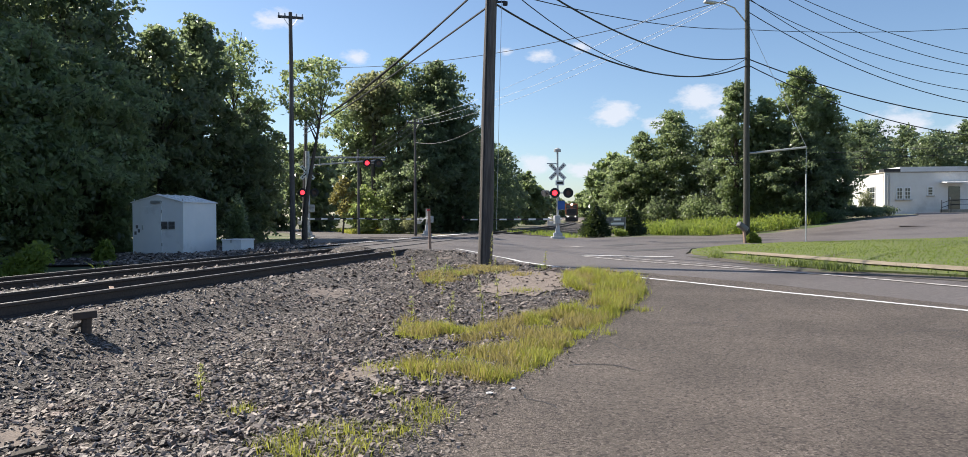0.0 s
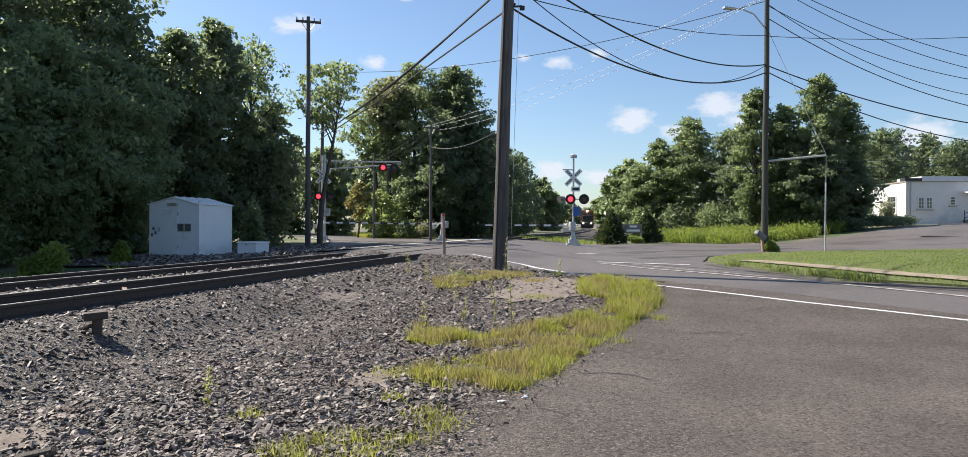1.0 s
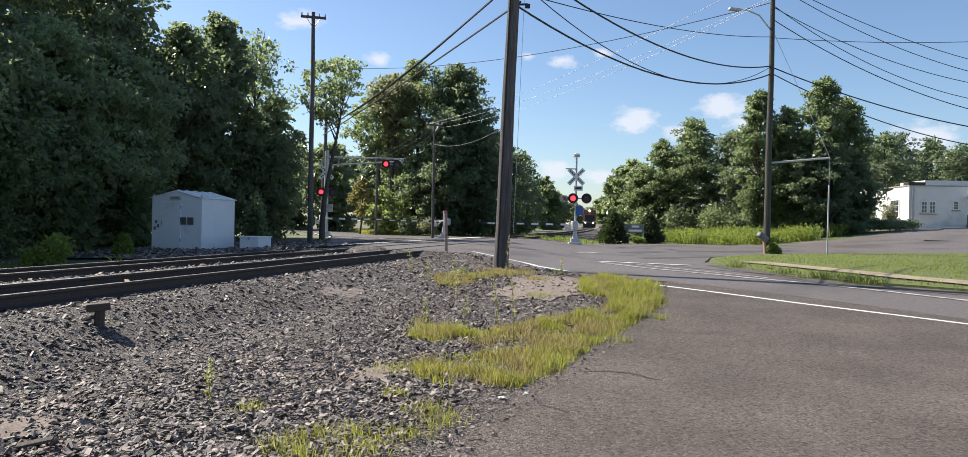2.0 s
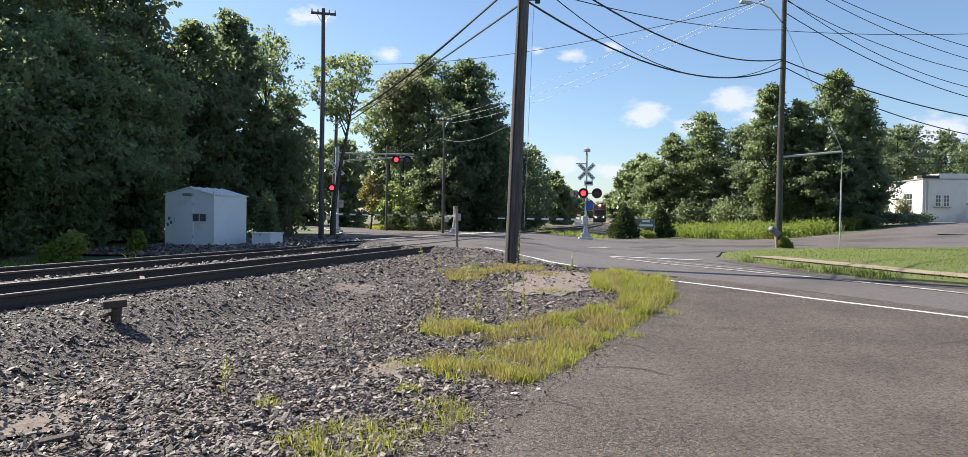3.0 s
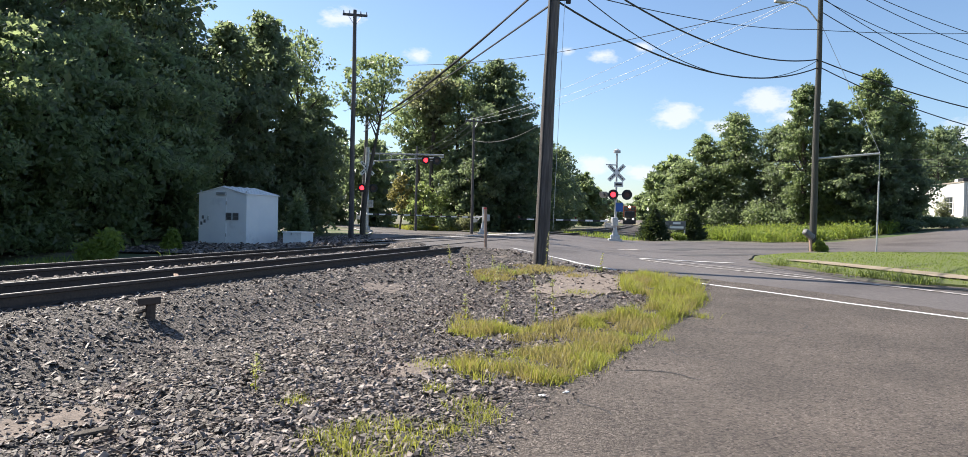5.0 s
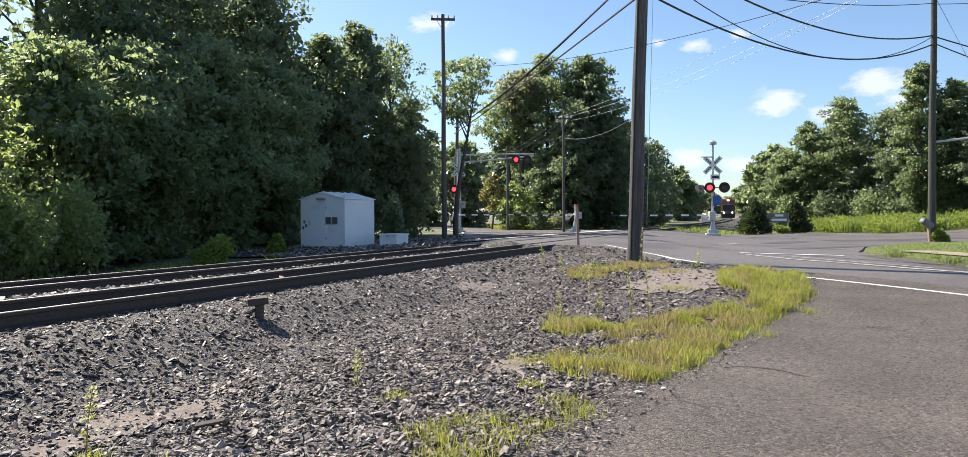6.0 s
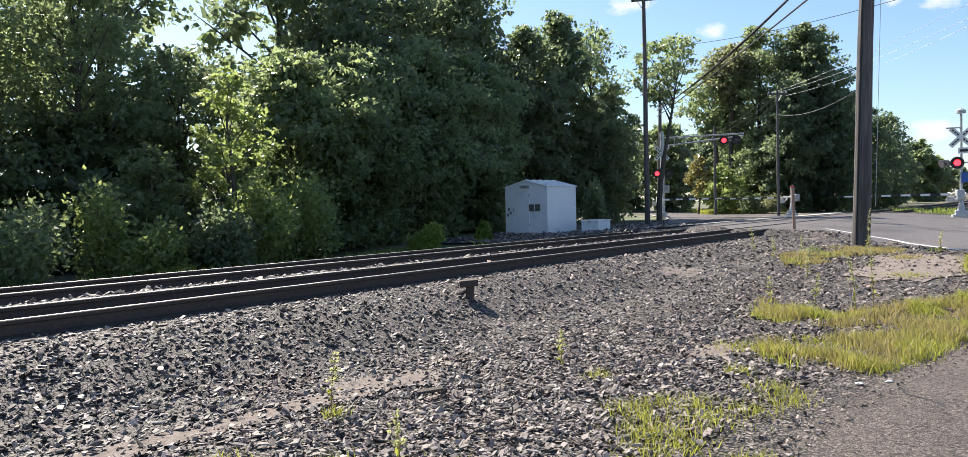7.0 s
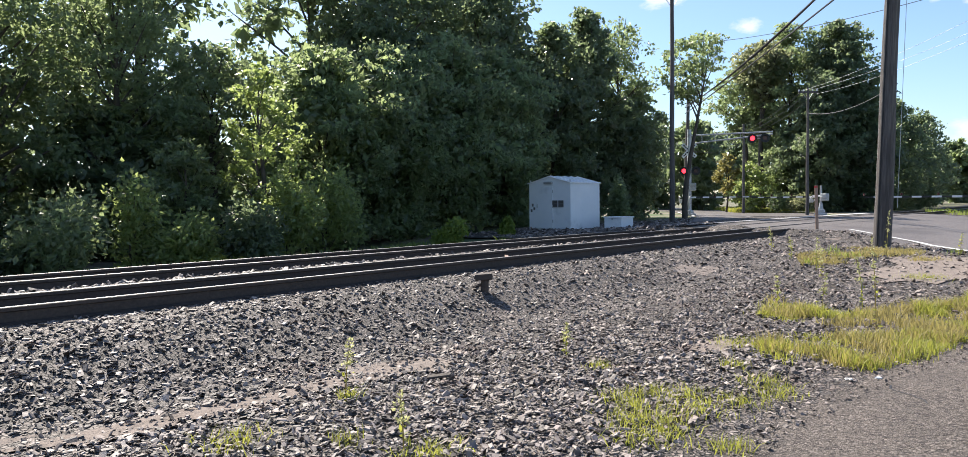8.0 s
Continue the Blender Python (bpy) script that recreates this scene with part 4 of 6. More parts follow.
def shrub(x, y, height, radius, seed, leaf="leaf_b", leaves=2500, size=0.16, label="", name="shrub"):
    rng = np.random.default_rng(seed)
    lobes = []
    for k in range(7):
        a = k * 2.4
        rr = radius * rng.uniform(0.4, 0.6)
        lobes.append(((math.cos(a) * radius * 0.55 * rng.random(), math.sin(a) * radius * 0.55 * rng.random(), height * rng.uniform(0.25, 0.75)), (rr, rr, height * rng.uniform(0.25, 0.4))))
    t = thing(name, x, y, float(land(x, y)) - 0.03, 0, label or "wild green shrub at the tree line", name, "shrubs")
    vs, fs = branch_arrays(rng, height, 0.03, lobes, (0, 0))
    arrays("stem", vs, fs, "bark", t)
    v, f = leaf_cloud(rng, lobes, leaves, size, 0.35)
    v[:, 2] = np.maximum(v[:, 2], 0.02)
    arrays("foliage", v, f, leaf, t)
    return t


# woods beyond the track: s along the track, q left of its centre, height, radius, leaf, leaf count, leaf size
rnd = random.Random(11)
DARK = "tall dense dark green tree of the woods behind the track"
LIGHT = "small-leaved grey-green tree catching sun behind the track"
YELLOW = "light yellow-green young tree catching sun behind the track"
# Entries below s = 2 are practically unseen, added only to cast shade.
LINE = [(-9, 10.5, 10.5, 3.4, "leaf_b", 9000, 0.2, LIGHT), (-3.5, 10.5, 10.5, 3.4, "leaf_b", 14000, 0.17, LIGHT), (1.0, 14.6, 11.6, 3.2, "leaf_b", 26000, 0.13, LIGHT), (5.3, 15.0, 11.2, 3.1, "leaf_b", 30000, 0.13, LIGHT),
        (8.9, 15.4, 10.0, 2.8, "leaf_b", 30000, 0.13, LIGHT), (12.2, 15.2, 7.6, 2.4, "leaf_b", 22000, 0.13, LIGHT), (10.4, 8.9, 5.7, 1.25, "leaf_c", 8000, 0.115, YELLOW), (8.3, 9.3, 3.6, 1.2, "leaf_b", 9000, 0.11, LIGHT),
        (14.2, 11.4, 6.9, 3.0, "leaf_m", 30000, 0.135, DARK), (17.4, 11.6, 7.5, 3.2, "leaf_m", 30000, 0.14, DARK), (20.8, 11.8, 8.2, 3.3, "leaf_m", 30000, 0.145, DARK), (24.4, 12.0, 7.8, 3.0, "leaf_m", 26000, 0.15, DARK),
        (21.5, 16.0, 14.2, 4.2, "leaf_a", 22000, 0.19, DARK), (26.8, 15.2, 13.6, 4.0, "leaf_a", 24000, 0.19, DARK), (30.6, 13.6, 10.6, 3.0, "leaf_a", 18000, 0.19, DARK), (33.8, 13.6, 11.9, 2.7, "leaf_a", 20000, 0.19, DARK),
        (36.5, 13.0, 7.2, 2.4, "leaf_a", 14000, 0.19, DARK), (40.0, 14.2, 8.2, 2.6, "leaf_a", 14000, 0.19, DARK)]
for i, (s, q, h, r, leaf, count, size, label) in enumerate(LINE):
    x, y = track_xy(s, q)
    tree(x, y, h, r, 100 + i, leaf, count, size, 0.02, 30 if r > 2 else 18, label=label, peak=0.5 if h > 9 else 0.55, core=0.0 if leaf in ("leaf_b", "leaf_c") else 0.55)
x, y = track_xy(38.6, 14.4)
tree(x, y, 12.2, 2.7, 140, "leaf_b", 7500, 0.17, 0.5, 20, label="feathery open-crowned tree at the end of the woods", peak=0.6, core=0.0)
# The first three, out of view, are added for their shade.
BACK = [(-12, 19, 14, 4.6), (-6, 20, 15, 4.6), (0, 23.0, 16, 4.6), (6.2, 22.6, 16, 4.2), (12.6, 22.6, 16.0, 4.2), (19.6, 20.0, 15.5, 4.3), (25.5, 21, 16.0, 4.4), (31.0, 20.5, 15.0, 4.2), (35.5, 21, 12.5, 3.8)]
for i, (s, q, h, r) in enumerate(BACK):
    x, y = track_xy(s, q)
    tree(x, y, h, r, 200 + i, "leaf_a", 11000, 0.26, 0.06, 26, label="tall dark green tree deeper in the woods")
for i in range(22):
    s = -14 + i * 1.75
    x, y = track_xy(s + rnd.uniform(-0.6, 0.6), 7.3 + rnd.uniform(-0.5, 1.2))
    if math.hypot(x - SHED[0], y - SHED[1]) < 5.0 or s > 13.5:
        continue
    # Past s = 9 the lighter leaf puts sunlight into the shrubs' colour.
    shrub(x, y, rnd.uniform(1.4, 3.2), rnd.uniform(1.0, 1.7), 300 + i, "leaf_c" if s > 9 else rnd.choice(["leaf_a", "leaf_b", "leaf_c", "leaf_c"]), 3400, 0.12)

for i in range(13):
    x, y = track_xy(-14 + i * 2.5, 15.5 + (i % 3) * 2.2)
    tree(x, y, 4.6 + (i % 4) * 0.5, 2.8, 240 + i, "leaf_a", 3500, 0.3, 0.03, 12, label="low dark green understory tree in the woods")

# thin crooked tree behind the track pole
tree(-9.0, 40.5, 10.4, 2.2, 401, "leaf_b", 4600, 0.17, 0.66, 14, "tall thin open-crowned tree beside the crossing", 0.16, (0.9, 0.5), peak=0.6, core=0.0)
# big tree group beyond the crossing, and the row along the far track
# The leaf_pale entry makes the upper left of the maple paler.
BEYOND = [(-6.2, 67, 16.2, 4.4, "leaf_b", 0.1, 34000), (-2.3, 66, 15.7, 4.3, "leaf_a", 0.04, 38000), (-9.8, 67, 13.0, 3.4, "leaf_b", 0.52, 16000), (-8.2, 65.0, 14.6, 2.7, "leaf_pale", 0.66, 8000), (-0.6, 64, 9.6, 3.0, "leaf_a", 0.02, 16000), (-3.4, 62, 10.5, 3.2, "leaf_a", 0.02, 18000),
          (2.0, 74, 9.8, 3.2, "leaf_a", 0.02, 12000), (-6.0, 63.5, 7.0, 2.2, "leaf_b", 0.02, 12000), (4.4, 84, 9.5, 3.4, "leaf_a", 0.02, 9000), (3.2, 79, 6.5, 3.2, "leaf_a", 0.02, 8000), (0.6, 70, 8.0, 3.2, "leaf_a", 0.02, 10000)]
for i, (x, y, h, r, leaf, low, count) in enumerate(BEYOND):
    tree(x, y, h, r, 420 + i, leaf, count, 0.22, low, 30, core=0.0 if leaf == "leaf_b" else 0.55, label="pale upper side of a broad old maple beyond the crossing" if leaf == "leaf_pale" else "broad old maple beyond the crossing", peak=0.58 if h > 12 else 0.45)
tree(-8.6, 61.5, 4.2, 1.9, 440, "leaf_c", 5000, 0.17, 0.02, 14, "small yellow-green tree beside the far road")
tree(-10.6, 62.5, 5.0, 1.5, 441, "leaf_rust", 2200, 0.17, 0.3, 10, "small tree with turning reddish leaves")
for i in range(9):
    s, q = 92 + i * 22, 8.5 + (i % 2) * 2.5
    x, y = track_xy(s, q)
    tree(x, y, 8.2 + (i % 3) * 0.8, 4.4, 450 + i, "leaf_a" if i % 2 else "leaf_b", 5000, 0.62, 0.03, 14, label="tree of the row along the distant track")
for i in range(7):
    tree(-16 - i * 5.5, 74 + (i % 3) * 6, 9 + i % 3, 4.6, 480 + i, "leaf_a", 4500, 0.45, 0.04, 12, label="dark tree behind the far road")
for i in range(5):
    tree(-20 + i * 4.2, 98 + (i % 2) * 6, 11.5 + i % 3, 4.6, 490 + i, "leaf_a", 4500, 0.45, 0.03, 12, label="dark tree behind the far road")
for i in range(7):
    x, y = track_xy(345 + (i % 2) * 18, -14 + i * 4.6)
    tree(x, y, 8.5 + (i % 3) * 1.2, 4.6, 470 + i, "leaf_a", 2500, 0.7, 0.02, 12, label="distant tree closing the view along the track")
# right of the track
RIGHT = [(15.4, 69, 7.0, 2.2, "leaf_b", 12000, 0.02), (17.2, 68, 9.4, 2.6, "leaf_b", 18000, 0.03), (19.8, 67, 11.2, 3.4, "leaf_b", 24000, 0.03), (22.6, 64, 9.4, 2.8, "leaf_a", 18000, 0.03), (22.2, 57.5, 11.9, 2.4, "leaf_b", 18000, 0.12), (24.4, 57, 10.4, 2.6, "leaf_b", 20000, 0.05),
         (27.2, 57, 12.6, 2.6, "leaf_b", 18000, 0.2), (29.6, 58.2, 11.0, 2.3, "leaf_b", 13000, 0.35), (26.2, 55.2, 7.6, 2.8, "leaf_a", 20000, 0.03), (29.6, 57.2, 6.6, 2.6, "leaf_a", 16000, 0.05)]
for i, (x, y, h, r, leaf, count, low) in enumerate(RIGHT):
    tree(x, y, h, r, 500 + i, leaf, int(count * 1.25), 0.16, low, 26, label="sunlit green tree beyond the side road")
for i in range(8):
    s = 95 + i * 26
    x, y = track_xy(s, -7.0 - (i % 2) * 2.5)
    tree(x, y, 9.2 + (i % 3) * 0.6, 4.2, 520 + i, "leaf_b", 4000, 0.6, 0.03, 12, label="tree of the row along the distant track")
for i in range(12):
    tree(44 + i * 2.9, 97 + (i % 3) * 9, 11.0 + (i * 7 % 4) * 0.7, 4.0, 540 + i, "leaf_a", 8000, 0.32, 0.03, 18, label="tree of the woods behind the white building")


for i in range(8):
    tree(41 + i * 4.4, 88 + (i % 2) * 5, 10.2 + (i * 5 % 4) * 0.8, 4.2, 555 + i, "leaf_a", 8000, 0.26, 0.02, 22, label="tree of the woods behind the white building")
for i, (x, y) in enumerate([(15.5, 66), (18.2, 64.5), (20.6, 61.5), (22.0, 60.0), (24.2, 59.5), (28.0, 58.5), (29.0, 60)]):
    shrub(x, y, 2.6 + (i % 3) * 0.5, 2.0, 560 + i, "leaf_a" if i % 2 else "leaf_b", 2600, 0.2, "leafy undergrowth below the trees beyond the side road")


def clipped_conifer(x, y, h, r, seed):
    rng = np.random.default_rng(seed)
    lobes = [((0, 0, h * (0.1 + 0.8 * k / 7)), (r * (1.02 - 0.82 * (k / 7) ** 1.3), r * (1.02 - 0.82 * (k / 7) ** 1.3), h * 0.14)) for k in range(8)]
    t = thing("conifer_bush", x, y, float(land(x, y)) - 0.03, 0, "dark dense clipped conifer bush by the side road", "bush", "conifer bushes")
    arrays("stem", *tube_arrays([(0, 0, -0.1), (0, 0, h * 0.8)], 0.06, 6), "bark", t)
    v, f = leaf_cloud(rng, lobes, 5200, 0.14, 0.8, -0.3)
    v[:, 2] = np.maximum(v[:, 2], 0.02)
    arrays("foliage", v, f, "leaf_d", t)


clipped_conifer(8.6, 46.5, 2.1, 0.98, 601)
clipped_conifer(11.6, 49.3, 2.2, 0.98, 602)


# ---- white building ----
def white_building():
    x, y = 38.7, 64.4
    z = float(land(x, y)) - 0.1
    b = thing("white_building", x, y, z, 0, "low white stucco commercial building with flat roof", "building")
    b.matrix_world = pose(x, y, z, 0, 0, -6)
    w, d, h = 26.0, 16.0, 3.9
    part("wall_front", box((w, 0.3, h), (w / 2, 0.15, h / 2)), "stucco", b)
    part("wall_side", box((0.3, d, h), (0.15, d / 2 + 0.152, h / 2)), "stucco", b)
    part("wall_back", box((w, 0.3, h), (w / 2, d, h / 2)), "stucco", b)
    part("wall_end", box((0.3, d, h), (w - 0.15, d / 2 + 0.152, h / 2)), "stucco", b)
    part("roof", box((w - 0.4, d - 0.2, 0.2), (w / 2, d / 2 + 0.1, h - 0.35)), "patch", b)
    part("coping", box((w + 0.1, 0.42, 0.09), (w / 2, 0.13, h + 0.045)), "pale", b)
    part("coping", box((0.42, d, 0.09), (0.13, d / 2 + 0.35, h + 0.046)), "pale", b)
    part("roof_house", box((9, 5, 0.9), (8.5, 8, h + 0.45)), "stucco", b)
    part("roof_vent", box((1.5, 1.0, 0.45), (1.0, 1.2, h + 0.2), bevel=0.03), "black", b, "low dark roof vent")
    part("roof_unit", box((1.6, 1.2, 1.2), (10.2, 2.4, h + 0.6), bevel=0.03), "steel", b, "grey rooftop air unit")

    def window(at, face, cols, wide, high):
        m = Matrix.Translation(at) @ pose(0, 0, 0, 0, 0, face)
        fr = part("window", box((wide + 0.16, 0.08, high + 0.16), tuple(m.translation), (0, 0, face)), "sign_white", b, "white steel-framed window")
        for c in range(cols):
            for r in range(3):
                pw, ph = wide / cols, high / 3
                p = m @ Vector((-wide / 2 + pw * (c + 0.5), -0.045, -high / 2 + ph * (r + 0.5)))
                part("pane", box((pw - 0.06, 0.02, ph - 0.05), tuple(p), (0, 0, face)), "glass", fr)
        part("sill", box((wide + 0.3, 0.2, 0.07), tuple(m @ Vector((0, -0.06, -high / 2 - 0.11))), (0, 0, face)), "pale", fr)
    window((1.3, -0.02, 2.0), 0, 2, 0.45, 1.0)
    window((2.0, -0.02, 2.0), 0, 2, 0.45, 1.0)
    window((4.0, -0.02, 2.2), 0, 1, 0.4, 0.7)
    for yy, ww in ((2.6, 1.6), (7.4, 1.5), (10.4, 1.2)):
        window((-0.02, yy, 1.9), -90, 3, ww, 1.6)
    door = part("door", box((1.0, 0.08, 2.1), (6.1, -0.02, 1.55), bevel=0.01), "glass", b, "dark entrance door")
    part("handle", box((0.04, 0.06, 0.2), (5.7, -0.09, 1.5)), "steel", door)
    part("canopy", box((2.2, 1.2, 0.12), (5.9, -0.65, 2.95), (4, 0, 0), 0.02), "stucco", b)
    for k in range(4):
        part("step", box((2.2, 0.35, 0.17), (6.1, -0.3 - 0.32 * k, 0.4 - 0.17 * k)), "pale", b)
    part("landing", box((2.4, 1.3, 0.5), (6.1, -0.65, 0.25)), "pale", b)
    for px in (4.3, 5.1, 7.4):
        part("rail_post", tube([(px, -1.35, 0), (px, -1.35, 1.35)], 0.03, 6), "black", b)
    for hz in (0.95, 1.35):
        part("hand_rail", tube([(4.3, -1.35, hz - 0.3), (5.1, -1.35, hz), (7.4, -1.35, hz)], 0.03, 6), "black", b)
    for px in (0.75, 0.95):
        part("downpipe", tube([(px - 0.5, -0.08, 0.1), (px - 0.5, -0.08, h - 0.1)], 0.05, 6), "stucco" if px > 0.9 else "steel", b)


white_building()


# ---- locomotive far down the line ----
def locomotive(s):
    x, y = track_xy(s, 0)
    loco = thing("locomotive", x, y, RAIL_TOP, -math.degrees(HEAD) + math.degrees(2 * BEND * (s - 45)), "orange diesel locomotive with lit headlight on the distant track", "locomotive")
    part("cab", box((3.0, 3.0, 2.6), (0, 3.2, 3.1), bevel=0.15), "orange", loco)
    part("nose", box((2.3, 2.4, 1.7), (0, 0.6, 2.35), bevel=0.2), "black", loco)
    part("hood", box((2.2, 12.0, 2.4), (0, 10.8, 2.9), bevel=0.15), "orange", loco)
    part("frame", box((3.05, 17.5, 0.55), (0, 8.2, 1.2), bevel=0.05), "black", loco)
    part("pilot", box((2.9, 0.3, 0.9), (0, -0.6, 0.6), bevel=0.05), "black", loco)
    for px in (-0.75, 0.75):
        part("windshield", box((1.0, 0.05, 0.7), (px, 1.68, 3.75)), "glass", loco)
    part("headlight", cyl(0.2, 0.2, 0.1, (0, 1.66, 4.2), (90, 0, 0)), "lamp_white", loco, "lit headlight")
    for px in (-0.9, 0.9):
        part("ditch_light", cyl(0.12, 0.12, 0.1, (px, -0.74, 1.35), (90, 0, 0)), "lamp_white", loco)
    for py in (2.5, 13.5):
        part("truck", box((2.2, 3.6, 0.5), (0, py, 0.55)), "black", loco)
        for ky in (-1.2, 1.2):
            for px in (-0.75, 0.75):
                part("wheel", cyl(0.5, 0.5, 0.13, (px - 0.065, py + ky, 0.5), (0, 90, 0), 20), "rail", loco)


locomotive(168)


# ---- road markings, cracks, patches ----
def ribbon(name, pts, width, material, lift, label="", category="", parent=None, kind="structure"):
    """A flat strip over the land along points, of one width or a width for each."""
    fine = []
    for (x1, y1), (x2, y2) in zip(pts, pts[1:]):
        n = max(1, int(math.hypot(x2 - x1, y2 - y1) / 0.5))
        fine += [(x1 + (x2 - x1) * i / n, y1 + (y2 - y1) * i / n) for i in range(n)]
    fine.append(pts[-1])
    vs = []
    for i, (x, y) in enumerate(fine):
        a, b = fine[max(i - 1, 0)], fine[min(i + 1, len(fine) - 1)]
        d = math.hypot(b[0] - a[0], b[1] - a[1]) + 1e-9
        nxv, nyv = -(b[1] - a[1]) / d * width / 2, (b[0] - a[0]) / d * width / 2
        for sgn in (1, -1):
            vs.append((x + sgn * nxv, y + sgn * nyv, float(land(x + sgn * nxv, y + sgn * nyv)) + lift))
    fs = [(2 * i, 2 * i + 1, 2 * i + 3, 2 * i + 2) for i in range(len(fine) - 1)]
    ob = arrays(name, vs, fs, material, parent)
    if category:
        tagged(ob, label, category, kind=kind)
    return ob


ribbon("edge_line", [(14.2, 4.2), (11.0, 7.6), (7.66, 11.2), (5.89, 13.05), (3.65, 15.95)], 0.11, "paint", 0.012, "white painted edge line on asphalt", "road marking")
ribbon("edge_line", [(17.0, 5.0), (13.0, 9.5), (9.3, 13.65), (6.5, 17.4), (4.9, 20.8), (3.95, 23.5)], 0.13, "paint_worn", 0.012, "worn pale edge line along the verge side", "road marking")
ribbon("edge_line", [(7.0, 17.35), (5.75, 20.4), (4.7, 23.2)], 0.09, "paint_worn", 0.012, "worn double line remnant on asphalt", "road marking")
ribbon("edge_line", [(2.45, 18.6), (1.5, 21.6), (-0.3, 24.7)], 0.14, "paint", 0.012, "white painted edge line along the gravel", "road marking")
ribbon("edge_line", [(-5.2, 28.6), (-8.2, 37), (-9.8, 46), (-14.2, 60)], 0.14, "paint", 0.012, "white painted edge line on the far road", "road marking")
ribbon("stop_line", [(4.0, 24.1), (5.3, 23.2), (6.6, 22.3)], 0.2, "paint", 0.013, "white stop line before the crossing", "road marking")
ribbon("stop_line", [(4.1, 29.6), (5.0, 30.3)], 0.4, "paint_worn", 0.013, "worn white stop line remnant", "road marking")
ribbon("stop_line", [(-6.3, 44.5), (-3.6, 47.0)], 0.45, "paint", 0.013, "white stop line before the crossing", "road marking")
for pts, wide in (([(6.0, 26.5), (12.0, 31.0)], 0.8), ([(9.8, 35.5), (17.0, 38.5)], 1.4), ([(6.4, 31), (8.5, 34.5)], 1.0)):
    ribbon("asphalt_patch", pts, wide, "patch", 0.007, "dark tar repair patch in the road", "road patch")
# Two pale strips that close in on the rails along the crossing.
for q0, q1, wide in ((2.75, 1.5, 0.3), (2.2, 1.25, 0.16)):
    ribbon("crossing_edge", [track_xy(23.4 + 20 * k, q0 + (q1 - q0) * k) for k in (0, 0.25, 0.5, 0.75, 1)], wide, "paint", 0.045, "pale strip along the far side of the crossing", "crossing edging")
ribbon("kerb", [(-2.1, 51.3), (-4.2, 57.2), (-9.0, 66.2)], 0.3, "pale", 0.1, "pale concrete kerb along the far road", "kerb")
ribbon("gutter_dirt", [(7.4, 22.4), (7.5, 20.6), (7.75, 18.4), (8.05, 16.6), (8.85, 15.5), (10.1, 14.5), (13.8, 10.1), (17.6, 5.4)], 0.7, "grime", 0.008, "dark washed-in dirt along the verge", "dirt")
# crossing surface between and beside the rails
for q, wide in ((0.0, 1.24), (-1.35, 0.9), (1.35, 0.9)):
    ribbon("crossing_panel", [track_xy(s, q) for s in (CROSS_A + 1.2, 30, 36, CROSS_B - 0.6)], wide, "road", 0.004, "smooth asphalt crossing panel along the rails", "crossing panel")

for q in (-0.75, 0.75):
    for side in (-0.07, 0.07):
        ribbon("flangeway", [track_xy(s, q + side) for s in (CROSS_A + 0.4, 30, 36, CROSS_B)], 0.06, "black", 0.007, "dark rubber flangeway strip beside the rail", "flangeway")


def crack(start, heading, length, seed):
    r = random.Random(seed)
    pts, a = [start], heading
    while length > 0:
        a += r.uniform(-0.9, 0.9)
        a += (heading - a) * 0.25
        st = r.uniform(0.04, 0.11)
        pts.append((pts[-1][0] + math.cos(a) * st, pts[-1][1] + math.sin(a) * st))
        length -= st
    return ribbon("asphalt_crack", pts, r.uniform(0.011, 0.02), "black", 0.0085, "thin dark crack in the asphalt", "crack")


for i, (sx, sy, hd, ln) in enumerate([(2.4, 10.35, 0.02, 1.9), (3.3, 10.2, -0.6, 0.9), (4.1, 10.5, 0.9, 1.1), (5.7, 9.2, 0.8, 1.1), (1.6, 9.0, -1.0, 1.3), (3.9, 13.1, 0.3, 1.6), (1.1, 7.6, 0.3, 0.9),
                                      (6.6, 8.4, 2.0, 0.8), (0.75, 5.9, 2.2, 0.5), (2.2, 11.3, -0.1, 0.7)]):
    crack((sx, sy), hd, ln, 700 + i)

# sidewalk and kerb in the verge
ribbon("sidewalk", [(8.9, 23.4), (9.6, 19.8), (10.2, 17.0), (11.2, 15.4), (14.9, 11.0), (28.6, -5)], 0.95, "walk", 0.085, "tan worn sidewalk strip half grown over", "sidewalk")
ribbon("driveway", [(30, 40), (36, 47), (42, 57), (52, 60)], 9.0, "road", 0.07, "faded asphalt drive up to the white building", "driveway")
pad = tagged(sheet("gravel_pad", frayed([track_xy(18.5, 3.2), track_xy(18.5, 9.6), track_xy(28, 9.8), track_xy(30, 6.5), track_xy(44, 7.5), track_xy(44, 2.6), track_xy(27, 2.6)], 0.6, 0.15, 8), "gravel", 0.015, 0.8), "pale crushed-stone pad round the shed", "gravel", kind="structure")

